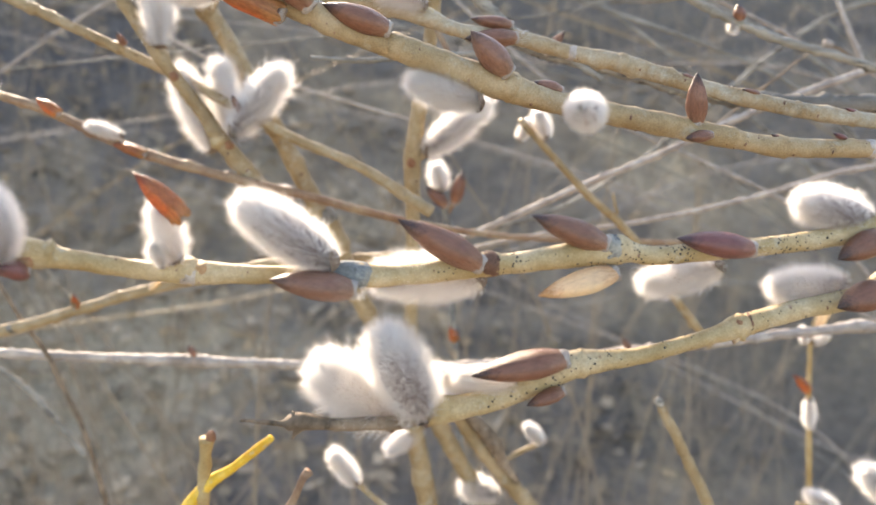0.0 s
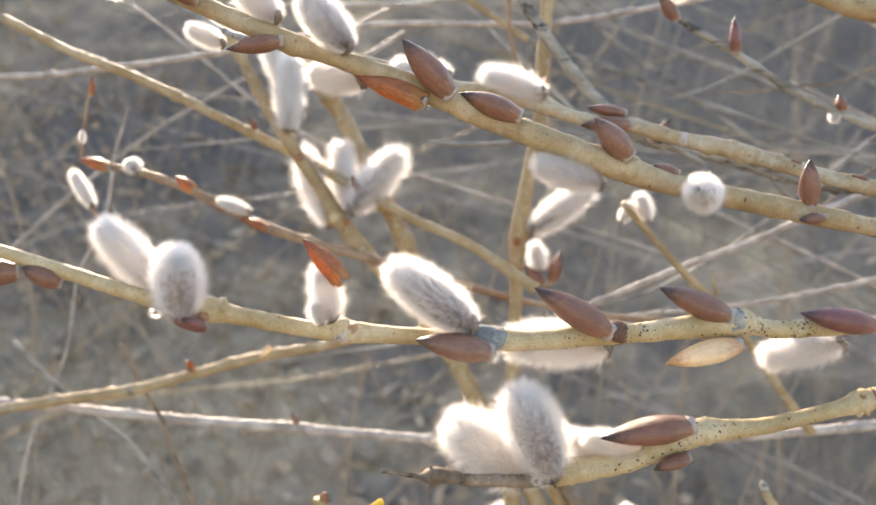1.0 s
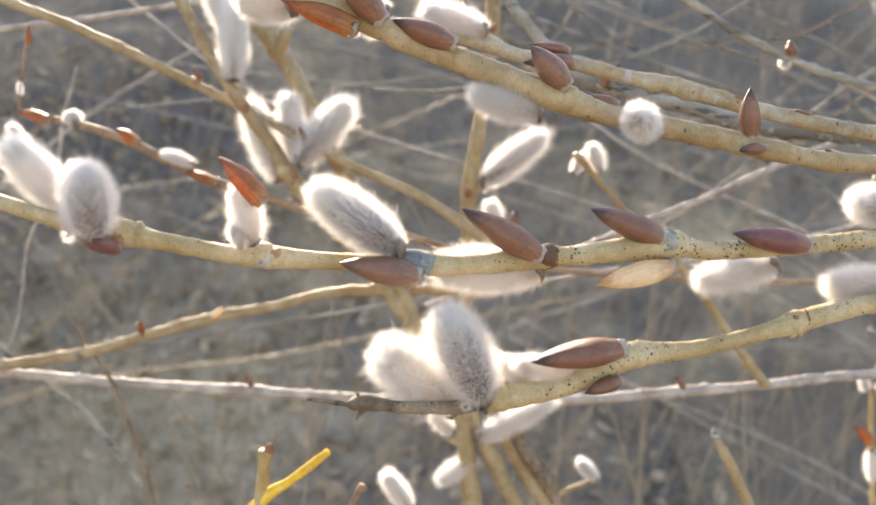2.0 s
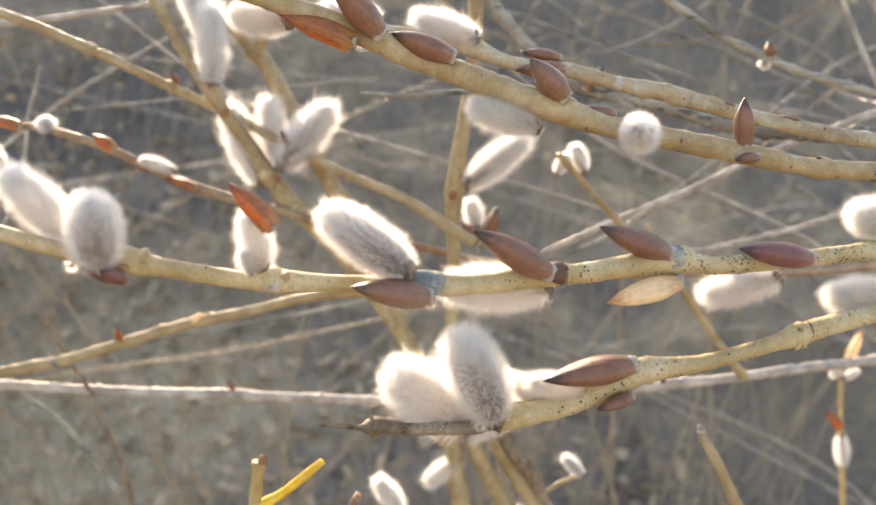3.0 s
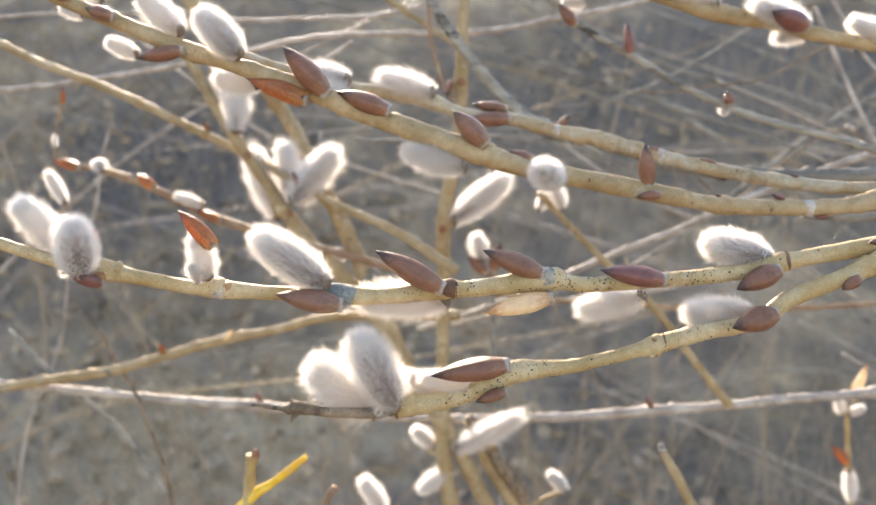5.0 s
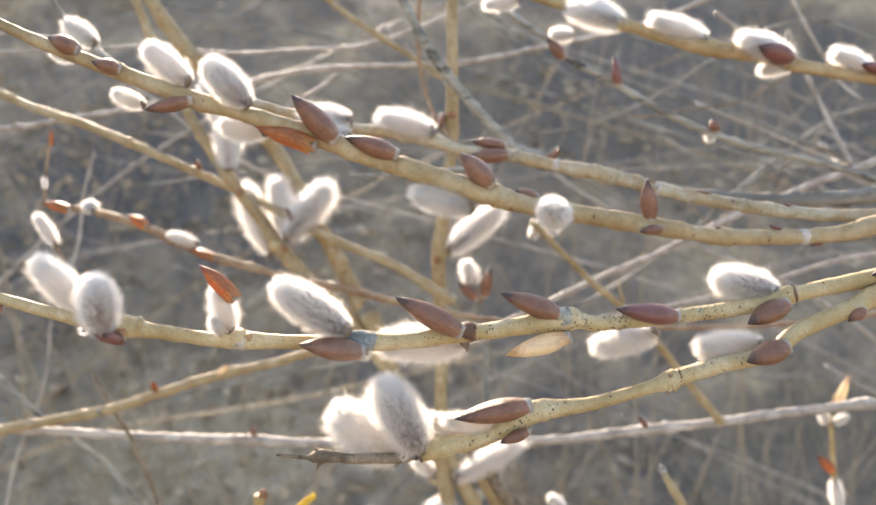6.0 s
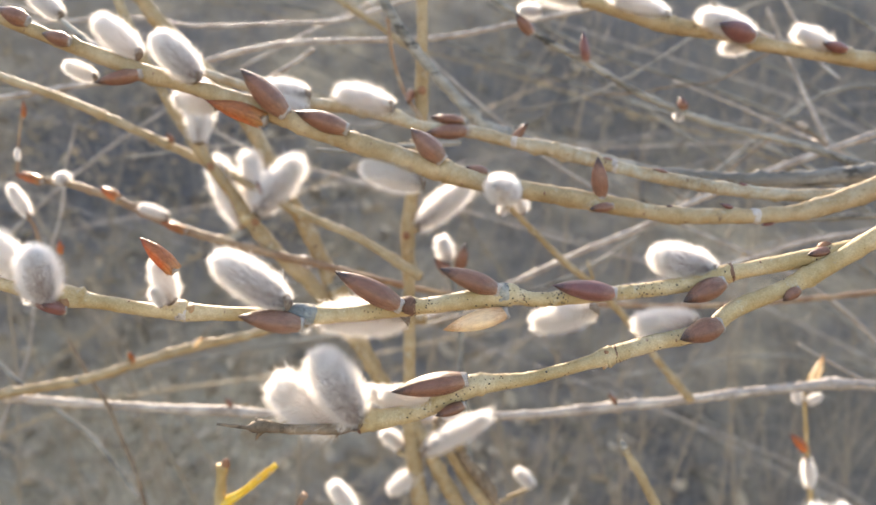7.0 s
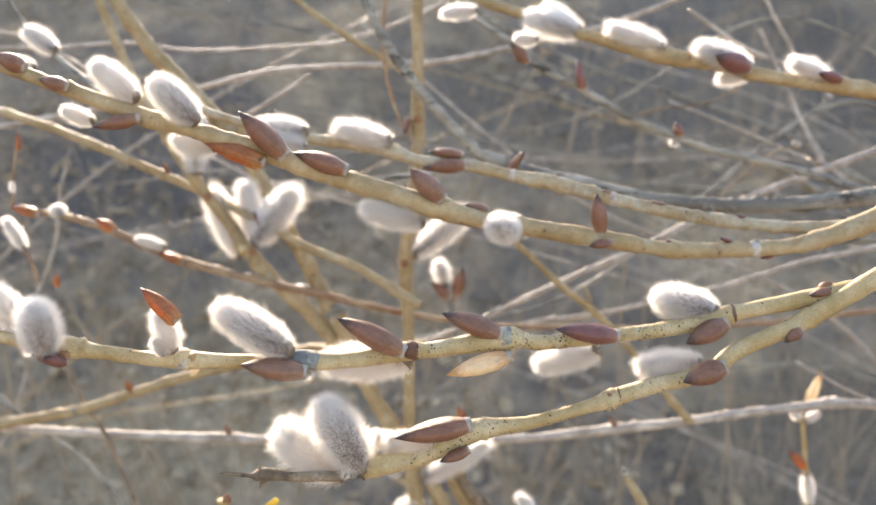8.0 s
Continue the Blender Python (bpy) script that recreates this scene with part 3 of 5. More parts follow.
stem(b, "stalk", OCHRE, [(-89.3, 22.0, 60.5, 0.98), (-75.8, 23.0, 53.8, 1.49), (-52.5, 25.0, 44.1, 1.82), (-46.4, 25.0, 41.5, 2.01), (-34.4, 26.0, 37.7, 1.84), (-15.4, 28.0, 30.9, 2.31), (-8.7, 29.0, 27.5, 1.94), (0.0, 30.0, 24.7, 2.34), (21.0, 32.0, 17.4, 2.64), (30.5, 33.0, 14.4, 2.12), (58.4, 35.0, 8.7, 2.28), (69.1, 36.0, 6.5, 1.82), (77.0, 36.0, 5.2, 2.02), (95.9, 37.0, 4.6, 1.82), (107.7, 37.0, 5.5, 2.08), (118.3, 38.0, 8.3, 2.41), (124.8, 39.0, 10.3, 2.68), (142.0, 40.0, 15.8, 3.20), (169.8, 43.8, 18.5, 3.63), (217.2, 50.6, 14.6, 3.93), (258.8, 56.0, -25.2, 4.29), (282.1, 59.0, -119.3, 4.95), (300.4, 62.0, -374.0, 6.00), (320.2, 64.8, -1030.0, 7.73)])
stem(b, "side_shoot", BLEACHED, [(-47.7, 59.8, 45.3, 0.89), (-37.0, 58.2, 41.0, 1.18), (-26.8, 58.2, 37.7, 1.32), (-13.9, 59.8, 34.4, 1.48), (-2.5, 62.0, 32.5, 1.64), (7.5, 62.8, 30.2, 1.88), (14.9, 62.8, 27.5, 1.51), (27.9, 62.8, 25.8, 1.73), (39.5, 61.3, 22.7, 1.65), (50.0, 59.0, 20.6, 2.00), (65.4, 55.2, 16.1, 1.68), (79.2, 51.4, 12.7, 1.72), (92.4, 47.6, 10.3, 1.69), (105.3, 44.6, 8.8, 1.53), (115.1, 41.5, 8.9, 1.50), (120.6, 39.0, 9.6, 1.48)])
catkin(b, (-46.9, 26.0, 45.0), (-55.7, 25.0, 53.6), 8.3, 1)
catkin(b, (-33.2, 24.0, 39.6), (-41.8, 21.0, 49.9), 9.1, 0)
catkin(b, (-31.2, 31.0, 34.2), (-43.0, 37.0, 35.9), 8.2, 1)
catkin(b, (-57.3, 26.0, 40.5), (-64.2, 26.0, 43.6), 5.1, 2)
bud(b, (-45.7, 22.0, 40.9), (-55.7, 21.0, 39.3), 3.7, REDBUD)
bud(b, (-19.5, 26.0, 30.1), (-32.5, 26.0, 36.0), 5.1, ORANGEBUD)
bud(b, (-14.5, 25.0, 31.7), (-23.4, 23.0, 41.6), 6.0, REDBUD)
knob(b, (-15.5, 26.0, 32.2), 5.1, NODE)
bud(b, (-1.2, 28.0, 27.7), (-12.5, 27.0, 32.0), 5.1, REDBUD)
catkin(b, (16.2, 32.0, 14.3), (2.0, 29.0, 18.9), 8.4, 1)
bud(b, (20.6, 30.0, 20.2), (13.7, 29.0, 27.5), 5.7, BROWNBUD)
catkin(b, (37.5, 32.0, 11.6), (31.9, 21.0, 14.7), 8.5, 0)
bud(b, (31.6, 34.0, 16.5), (26.0, 34.0, 18.1), 2.9, REDBUD)
bud(b, (58.4, 34.0, 10.4), (57.4, 33.0, 19.9), 3.7, REDBUD)
bud(b, (60.6, 32.0, 8.2), (55.0, 30.0, 7.8), 2.6, REDBUD)
knob(b, (58.7, 35.0, 9.9), 3.5, FLUFF)
bud(b, (-60.8, 22.0, 48.3), (-66.4, 21.0, 50.2), 3.7, REDBUD)
bud(b, (-69.7, 22.0, 52.8), (-75.6, 21.0, 55.8), 4.4, REDBUD)
knob(b, (21.7, 31.0, 17.9), 5.5, OCHRE)
bud(b, (77.8, 36.0, 6.3), (74.1, 35.0, 7.8), 1.5, REDBUD)
bud(b, (90.7, 37.0, 6.5), (87.2, 36.0, 7.9), 1.3, DARKBUD)
bud(b, (100.6, 37.0, 2.9), (97.2, 36.0, 2.4), 1.2, DARKBUD)
knob(b, (0.2, 29.0, 25.2), 4.7, OCHRE)
knob(b, (107.7, 37.0, 5.5), 4.6, OCHRE)
knob(b, (95.9, 37.0, 4.6), 4.4, PALE)
knob(b, (77.0, 36.0, 5.2), 4.5, OCHRE)
knob(b, (-46.4, 25.0, 41.5), 4.5, NODE)
knob(b, (118.3, 38.0, 8.3), 5.2, OCHRE)
catkin(b, (-14.3, 56.7, 36.4), (-27.5, 55.2, 38.3), 7.6, 0)
catkin(b, (-14.4, 54.4, 32.2), (-24.0, 52.2, 35.1), 6.9, 1)
catkin(b, (7.3, 61.3, 32.8), (-7.0, 59.8, 37.3), 8.6, 2)
bud(b, (26.8, 60.5, 26.0), (15.5, 59.8, 25.8), 4.5, REDBUD)
bud(b, (26.1, 62.8, 28.6), (17.0, 62.8, 30.0), 3.3, REDBUD)
knob(b, (28.3, 62.0, 25.9), 4.2, FLUFF)
knob(b, (9.0, 62.8, 30.8), 3.9, GREEN)
knob(b, (50.4, 58.2, 21.0), 4.2, BLEACHED)
bud(b, (78.3, 51.4, 14.5), (74.3, 51.4, 15.5), 1.2, REDBUD)
bud(b, (65.3, 55.2, 17.2), (62.1, 55.2, 18.5), 1.5, REDBUD)
knob(b, (86.5, 49.1, 11.5), 3.4, BLEACHED)
knob(b, (39.5, 61.3, 22.7), 3.9, PALE)
knob(b, (65.4, 55.2, 16.1), 4.0, PALE)
knob(b, (97.0, 46.5, 10.0), 3.9, BLEACHED)
bud(b, (97.7, 46.1, 10.7), (94.7, 46.1, 11.9), 1.1, DARKBUD)
b = thing("willow_shoot", "upright ochre willow shoots with white catkins at the forks", "shoot", "willow branches")
stem(b, "stalk", OCHRE, [(14.8, 120.0, 92.4, 1.63), (13.3, 120.0, 72.1, 1.84), (13.0, 120.0, 55.0, 1.86), (12.2, 120.0, 37.9, 2.46), (12.0, 120.0, 29.4, 2.00), (9.2, 120.0, 10.8, 2.02), (6.2, 120.0, -9.6, 2.54), (6.2, 120.0, -26.3, 2.09), (5.7, 120.0, -46.2, 2.12), (5.3, 120.0, -63.8, 2.15), (5.2, 120.0, -79.7, 2.89), (6.5, 120.0, -98.3, 2.72), (8.8, 120.0, -114.7, 3.17), (15.7, 120.0, -160.0, 3.51), (19.9, 120.0, -220.0, 3.83), (23.1, 120.0, -320.0, 4.47), (25.3, 120.0, -570.0, 5.43), (28.5, 120.0, -1030.0, 7.02)])
stem(b, "stalk", OCHRE, [(6.2, 120.0, -77.5, 2.06), (14.1, 121.0, -96.6, 2.51), (24.0, 122.0, -116.1, 2.77), (45.5, 124.0, -158.0, 3.08), (60.4, 126.0, -216.0, 3.29), (69.9, 127.0, -316.0, 3.83), (78.4, 127.0, -566.0, 4.68), (88.0, 128.0, -1030.0, 6.05)])
stem(b, "side_shoot", DEAD, [(14.2, 121.0, -78.0, 1.7), (20.5, 122.0, -86.0, 2.4), (24.5, 122.0, -94.0, 2.0), (32.5, 122.0, -104.0, 2.6), (36.0, 122.5, -112.0, 1.7), (41.0, 123.0, -120.0, 1.1)])
stem(b, "side_shoot", OCHRE, [(34.0, 126.0, -115.5, 1.0), (41.0, 125.5, -110.5, 0.9), (49.2, 124.5, -106.2, 0.8)])
catkin(b, (49.6, 124.0, -106.0), (43.6, 124.0, -99.2), 6.4, 2)
stem(b, "stalk", OCHRE, [(14.5, 123.0, -80.5, 1.90), (24.4, 125.0, -101.2, 2.53), (34.7, 126.0, -116.2, 2.66), (61.4, 129.0, -156.0, 2.55), (80.5, 130.0, -213.0, 2.87), (93.2, 132.0, -312.0, 3.29), (103.8, 133.0, -562.0, 4.03), (115.5, 134.0, -1030.0, 5.20)])
knob(b, (12.5, 118.0, 37.7), 5.2, NODE)
knob(b, (5.7, 118.0, -9.6), 5.4, NODE)
knob(b, (4.2, 118.0, -76.9), 7.3, OCHRE)
knob(b, (22.3, 122.0, -88.0), 5.4, OCHRE)
stem(b, "side_shoot", OCHRE, [(5.9, 120.0, -11.0, 1.05), (8.6, 119.0, -8.9, 0.87), (10.5, 118.0, -6.5, 0.78)])
catkin(b, (9.8, 118.0, -7.3), (28.0, 115.0, 7.8), 10.5, 0)
bud(b, (9.3, 118.0, 39.0), (7.5, 117.0, 34.0), 2.7, REDBUD)
stem(b, "stalk", OCHRE, [(-96.2, 124.0, 89.7, 1.40), (-90.1, 124.0, 70.8, 1.62), (-85.0, 124.0, 56.5, 1.72), (-78.8, 124.0, 43.2, 1.73), (-67.5, 124.0, 22.7, 1.96), (-60.0, 124.0, 11.4, 1.97), (-54.5, 124.0, 3.4, 2.08), (-48.8, 124.0, -6.1, 2.59), (-37.2, 124.0, -20.3, 2.42), (-30.1, 124.0, -26.9, 2.74), (-23.0, 124.0, -36.7, 2.24), (-13.9, 124.0, -50.1, 2.16), (-3.8, 123.0, -66.0, 2.49), (4.9, 121.0, -80.3, 2.49)])
stem(b, "stalk", OCHRE, [(-99.9, 138.0, 95.3, 2.15), (-86.0, 138.0, 71.4, 2.59), (-73.5, 137.0, 56.0, 2.99), (-57.8, 136.0, 38.2, 2.81), (-49.0, 135.0, 25.2, 2.62), (-41.5, 133.0, 11.2, 2.54), (-33.0, 131.0, -5.4, 2.65), (-25.0, 129.0, -21.7, 2.88), (-19.8, 127.0, -31.4, 3.70), (-10.2, 125.0, -55.0, 2.69), (0.6, 122.0, -76.0, 2.70)])
catkin(b, (-53.5, 129.0, -7.5), (-61.8, 128.0, 16.0), 12.8, 1)
catkin(b, (-47.0, 127.0, -2.3), (-49.8, 128.0, 18.5), 12.0, 1)
catkin(b, (-46.2, 120.0, -1.6), (-29.8, 117.0, 17.0), 12.8, 0)
catkin(b, (-65.0, 121.0, 23.0), (-63.4, 119.0, 45.0), 11.3, 1)
catkin(b, (-66.2, 128.0, 36.5), (-73.2, 129.0, 53.0), 10.2, 1)
knob(b, (-46.6, 121.0, -4.3), 5.5, NODE)
knob(b, (-52.5, 122.0, -4.8), 4.4, GREEN)
knob(b, (-61.6, 123.0, 14.0), 5.1, NODE)
knob(b, (-16.8, 125.0, -27.9), 6.1, GREY)
knob(b, (-34.3, 124.0, -25.8), 5.3, NODE)
catkin(b, (-32.3, 132.0, -24.6), (-34.7, 132.0, -19.7), 7.0, 2)
catkin(b, (-64.5, 131.0, 28.5), (-69.8, 132.0, 44.0), 9.2, 1)
stem(b, "side_shoot", OCHRE, [(-53.5, 134.0, 32.0, 1.9), (-51.4, 133.5, 37.0, 1.8), (-50.2, 133.0, 41.0, 1.7)])
knob(b, (-50.2, 133.0, 41.2), 4.2, PALE)
catkin(b, (9.4, 117.0, -88.9), (32.3, 114.0, -74.7), 9.8, 1)
catkin(b, (2.2, 121.0, -88.6), (-4.9, 120.0, -81.9), 7.6, 2)
catkin(b, (34.4, 122.0, -124.9), (21.6, 121.0, -118.1), 11.1, 0)
knob(b, (8.7, 118.0, -90.1), 5.4, NODE)
catkin(b, (8.6, 120.0, -96.8), (-2.8, 118.0, -103.9), 8.7, 2)
stem(b, "side_shoot", OCHRE, [(0.1, 120.0, -89.9, 1.13), (4.8, 120.0, -92.5, 1.03), (8.6, 120.0, -96.3, 0.85)])
b = thing("old_branch", "weathered grey willow branch with thin side twigs", "branch", "willow branches")
stem(b, "stalk", GREY, [(-7.3, 108.0, 87.1, 1.30), (-0.8, 108.0, 71.9, 1.40), (5.7, 108.0, 59.4, 1.59), (15.9, 108.0, 45.2, 1.70), (28.1, 108.0, 31.4, 1.89), (36.6, 108.0, 24.5, 2.53), (50.8, 106.0, 19.9, 2.16), (66.5, 104.0, 16.1, 2.14), (83.7, 102.0, 11.2, 2.22), (100.8, 100.0, 9.1, 2.20), (117.4, 98.0, 8.2, 2.26), (134.2, 97.0, 8.5, 2.42), (153.5, 96.0, 10.0, 2.74), (181.6, 93.0, 12.5, 3.36), (230.8, 88.0, 8.1, 3.70), (274.8, 83.0, -31.9, 4.00), (299.9, 80.0, -129.0, 4.70), (318.9, 78.0, -381.0, 5.70), (338.9, 76.0, -1030.0, 7.40)])
stem(b, "side_twig", GREY, [(25.3, 106.0, 21.5, 0.81), (4.1, 104.0, 20.5, 0.81), (-8.5, 103.0, 19.7, 0.72), (-21.2, 103.0, 20.4, 0.54)])
stem(b, "side_twig", GREY, [(57.7, 104.0, 14.7, 0.90), (42.7, 104.0, 23.8, 0.62), (45.7, 103.0, 27.4, 0.44)])
stem(b, "side_twig", GREY, [(154.6, 96.0, -3.7, 0.87), (132.1, 94.0, -3.7, 1.21), (115.6, 93.0, -3.0, 1.03)])
stem(b, "side_twig", GREY, [(20.6, 110.0, 82.1, 0.87), (30.2, 110.0, 71.7, 0.97), (41.7, 110.0, 63.0, 1.06), (52.2, 110.0, 54.0, 1.06), (66.0, 110.0, 46.3, 1.07), (81.7, 110.0, 36.8, 1.16), (95.1, 110.0, 30.4, 1.17), (110.4, 110.0, 24.8, 1.17), (130.1, 110.0, 19.7, 1.17), (144.5, 110.0, 15.1, 1.26), (154.4, 106.0, 11.4, 1.42), (165.6, 102.0, 8.8, 1.57)])
catkin(b, (96.7, 110.0, 29.6), (95.0, 110.0, 27.2), 4.0, 0)
bud(b, (97.5, 109.0, 30.4), (96.0, 109.0, 34.7), 3.6, REDBUD)
bud(b, (65.8, 108.0, 46.3), (64.5, 108.0, 56.0), 3.5, DARKBUD)
bud(b, (48.5, 108.0, 55.2), (43.3, 108.0, 61.7), 4.2, REDBUD)
catkin(b, (51.8, 109.0, 62.3), (44.5, 109.0, 62.9), 6.3, 2)
bud(b, (41.3, 102.0, 21.5), (46.6, 101.0, 27.5), 3.2, REDBUD)
knob(b, (84.4, 110.0, 36.1), 3.6, GREY)
knob(b, (156.6, 105.0, 11.5), 4.6, GREY)
knob(b, (110.1, 98.0, 9.0), 4.5, GREY)
b = thing("willow_branch", "ochre willow branch lined with plump white catkins", "branch", "willow branches")
stem(b, "stalk", OCHRE, [(24.1, 76.0, 79.7, 0.91), (33.2, 74.0, 70.5, 1.29), (43.3, 72.0, 66.3, 1.43), (59.5, 70.0, 60.3, 1.65), (71.2, 70.0, 56.3, 1.65), (83.0, 70.0, 53.1, 2.32), (96.3, 70.0, 50.7, 1.80), (106.6, 70.0, 47.7, 1.87), (121.2, 70.0, 44.8, 1.80), (133.0, 70.0, 43.0, 2.24), (143.3, 70.0, 40.6, 2.10), (170.6, 66.0, 34.1, 2.50), (216.0, 59.0, 15.2, 2.70), (253.0, 54.0, -31.8, 3.00), (275.0, 51.0, -129.8, 3.50), (293.0, 48.0, -380.0, 4.20), (312.0, 45.0, -1030.0, 5.50)])
catkin(b, (31.6, 73.0, 67.6), (22.0, 72.0, 67.0), 5.4, 2)
catkin(b, (59.8, 70.0, 60.5), (44.5, 67.0, 64.6), 8.6, 0)
catkin(b, (58.2, 72.0, 61.0), (50.1, 72.0, 68.2), 6.6, 1)
catkin(b, (82.2, 70.0, 55.3), (67.0, 68.0, 61.0), 7.7, 1)
catkin(b, (105.4, 69.0, 49.5), (90.0, 67.0, 55.3), 8.0, 0)
catkin(b, (106.1, 71.0, 48.0), (97.0, 70.0, 46.5), 6.0, 2)
bud(b, (103.1, 65.0, 49.0), (93.9, 63.0, 52.6), 5.8, DARKBUD)
catkin(b, (127.2, 70.0, 45.2), (116.0, 68.0, 50.5), 7.1, 1)
bud(b, (128.9, 67.0, 45.2), (122.4, 66.0, 47.1), 3.2, DARKBUD)
knob(b, (82.9, 70.0, 54.1), 5.1, OCHRE)
knob(b, (130.7, 70.0, 44.2), 5.1, OCHRE)
knob(b, (58.6, 68.0, 59.0), 3.9, OCHRE)
b = thing("willow_twig", "thin reddish willow twig with tiny opening buds", "twig", "willow branches")
stem(b, "stalk", REDTWIG, [(-129.7, 120.0, 13.6, 0.79), (-123.9, 120.0, 11.5, 1.08), (-114.0, 120.0, 10.5, 1.18), (-98.5, 120.0, 5.5, 1.28), (-83.3, 120.0, -1.9, 1.48), (-71.7, 120.0, -7.2, 1.58), (-54.1, 120.0, -12.6, 1.39), (-38.4, 120.0, -17.0, 1.39), (-24.7, 120.0, -20.4, 1.29), (-7.5, 124.0, -26.2, 1.21), (12.1, 130.0, -32.2, 1.03), (41.0, 140.0, -38.8, 0.95), (84.7, 150.0, -43.6, 0.98), (129.1, 155.0, -45.5, 0.99), (188.6, 160.0, -42.4, 1.10), (247.9, 160.0, -35.6, 1.20), (297.3, 160.0, -38.5, 1.30), (342.3, 160.0, -78.5, 1.40), (367.3, 160.0, -182.0, 1.70), (386.3, 160.0, -431.0, 2.00), (406.3, 160.0, -1030.0, 2.60)])
stem(b, "side_twig", REDTWIG, [(-129.3, 120.0, 13.6, 0.59), (-128.2, 120.0, 21.1, 0.49), (-126.7, 120.0, 28.9, 0.49), (-124.5, 120.0, 38.1, 0.39)])
stem(b, "side_twig", REDTWIG, [(-123.3, 120.0, -13.3, 0.80), (-125.2, 120.0, -5.0, 0.70), (-128.0, 120.0, 0.1, 0.60)])
catkin(b, (-112.0, 119.0, 9.4), (-113.3, 118.0, 14.0), 6.3, 0)
catkin(b, (-76.9, 119.0, -2.2), (-86.1, 118.0, 1.4), 5.5, 2)
catkin(b, (-126.6, 120.0, -1.3), (-132.0, 120.0, 9.3), 5.9, 1)
bud(b, (-119.9, 118.0, 11.0), (-128.5, 118.0, 14.5), 3.9, ORANGEBUD)
bud(b, (-93.8, 118.0, 4.4), (-99.1, 118.0, 9.3), 3.9, ORANGEBUD)
bud(b, (-124.9, 120.0, 32.7), (-124.4, 120.0, 38.9), 1.9, ORANGEBUD)
bud(b, (-114.4, 115.0, -14.2), (-114.1, 115.0, -9.2), 2.4, ORANGEBUD)
catkin(b, (-128.1, 119.0, 18.3), (-127.9, 119.0, 22.2), 2.3, 2)
bud(b, (-71.0, 118.0, -7.3), (-79.6, 118.0, -3.5), 3.5, ORANGEBUD)
b = thing("willow_twig", "thin grey willow twig with two small catkins", "twig", "willow branches")
stem(b, "stalk", GREY, [(-107.5, 90.0, 78.7, 0.58), (-104.0, 90.0, 73.0, 0.67), (-96.0, 90.0, 63.0, 0.76), (-82.2, 80.0, 53.7, 0.81), (-61.5, 55.0, 44.6, 0.87), (-39.9, 29.0, 40.9, 0.90)])
catkin(b, (-93.5, 89.0, 62.4), (-101.9, 88.0, 69.1), 7.3, 0)
catkin(b, (-102.0, 92.0, 58.3), (-108.4, 92.0, 60.7), 4.8, 1)
b = thing("old_branch", "pale grey thin willow branch with knotty joints", "branch", "willow branches")
stem(b, "stalk", PALE, [(-203.1, 162.0, -79.7, 1.45), (-173.5, 162.0, -81.7, 1.69), (-148.6, 162.0, -83.7, 1.69), (-123.7, 162.0, -86.0, 1.68), (-99.0, 162.0, -87.6, 1.68), (-73.3, 162.0, -89.2, 2.15), (-57.9, 162.0, -90.3, 1.67), (-19.3, 160.0, -92.0, 1.66), (7.1, 156.0, -91.4, 1.62), (33.7, 152.0, -89.1, 1.71), (56.3, 150.0, -87.4, 1.69), (82.9, 147.0, -83.6, 1.99), (99.9, 146.0, -82.0, 1.65), (114.5, 145.0, -80.1, 1.64), (135.1, 144.0, -77.2, 1.73), (151.5, 143.0, -75.5, 1.72), (163.4, 142.0, -73.9, 2.14), (179.8, 142.0, -74.8, 1.71), (217.0, 142.0, -78.9, 1.92), (265.6, 142.0, -93.2, 2.09), (305.8, 142.0, -140.0, 2.30), (328.9, 142.0, -234.0, 2.71), (347.9, 142.0, -483.0, 3.24), (367.9, 142.0, -1030.0, 4.17)])
stem(b, "side_twig", OCHRE, [(38.5, 122.0, 1.8, 0.97), (49.6, 125.0, -10.0, 1.09), (61.5, 128.0, -22.3, 1.20), (74.9, 132.0, -34.1, 1.33), (87.0, 136.0, -48.1, 1.36), (98.9, 140.0, -63.9, 1.49), (112.2, 144.0, -80.2, 1.64)])
stem(b, "side_twig", OCHRE, [(71.9, 130.0, -29.1, 0.61), (69.7, 129.0, -22.2, 0.40)])
catkin(b, (46.8, 123.0, -3.8), (43.4, 122.0, 4.4), 7.0, 2)
catkin(b, (38.6, 124.0, -4.6), (41.6, 124.0, 1.4), 5.1, 1)
knob(b, (-72.9, 161.0, -87.9), 5.7, PALE)
knob(b, (83.3, 146.0, -82.5), 5.3, PALE)
knob(b, (162.9, 141.0, -72.5), 5.5, PALE)
knob(b, (-14.7, 158.0, -91.2), 5.6, PALE)
knob(b, (-165.3, 161.0, -81.3), 5.3, PALE)
knob(b, (-123.2, 161.0, -85.6), 4.8, PALE)
knob(b, (-40.0, 159.0, -89.7), 4.7, PALE)
knob(b, (33.7, 151.0, -88.4), 5.0, PALE)
knob(b, (122.6, 144.0, -78.7), 4.8, PALE)
bud(b, (83.6, 145.0, -81.6), (80.5, 144.0, -76.9), 2.6, BROWNBUD)
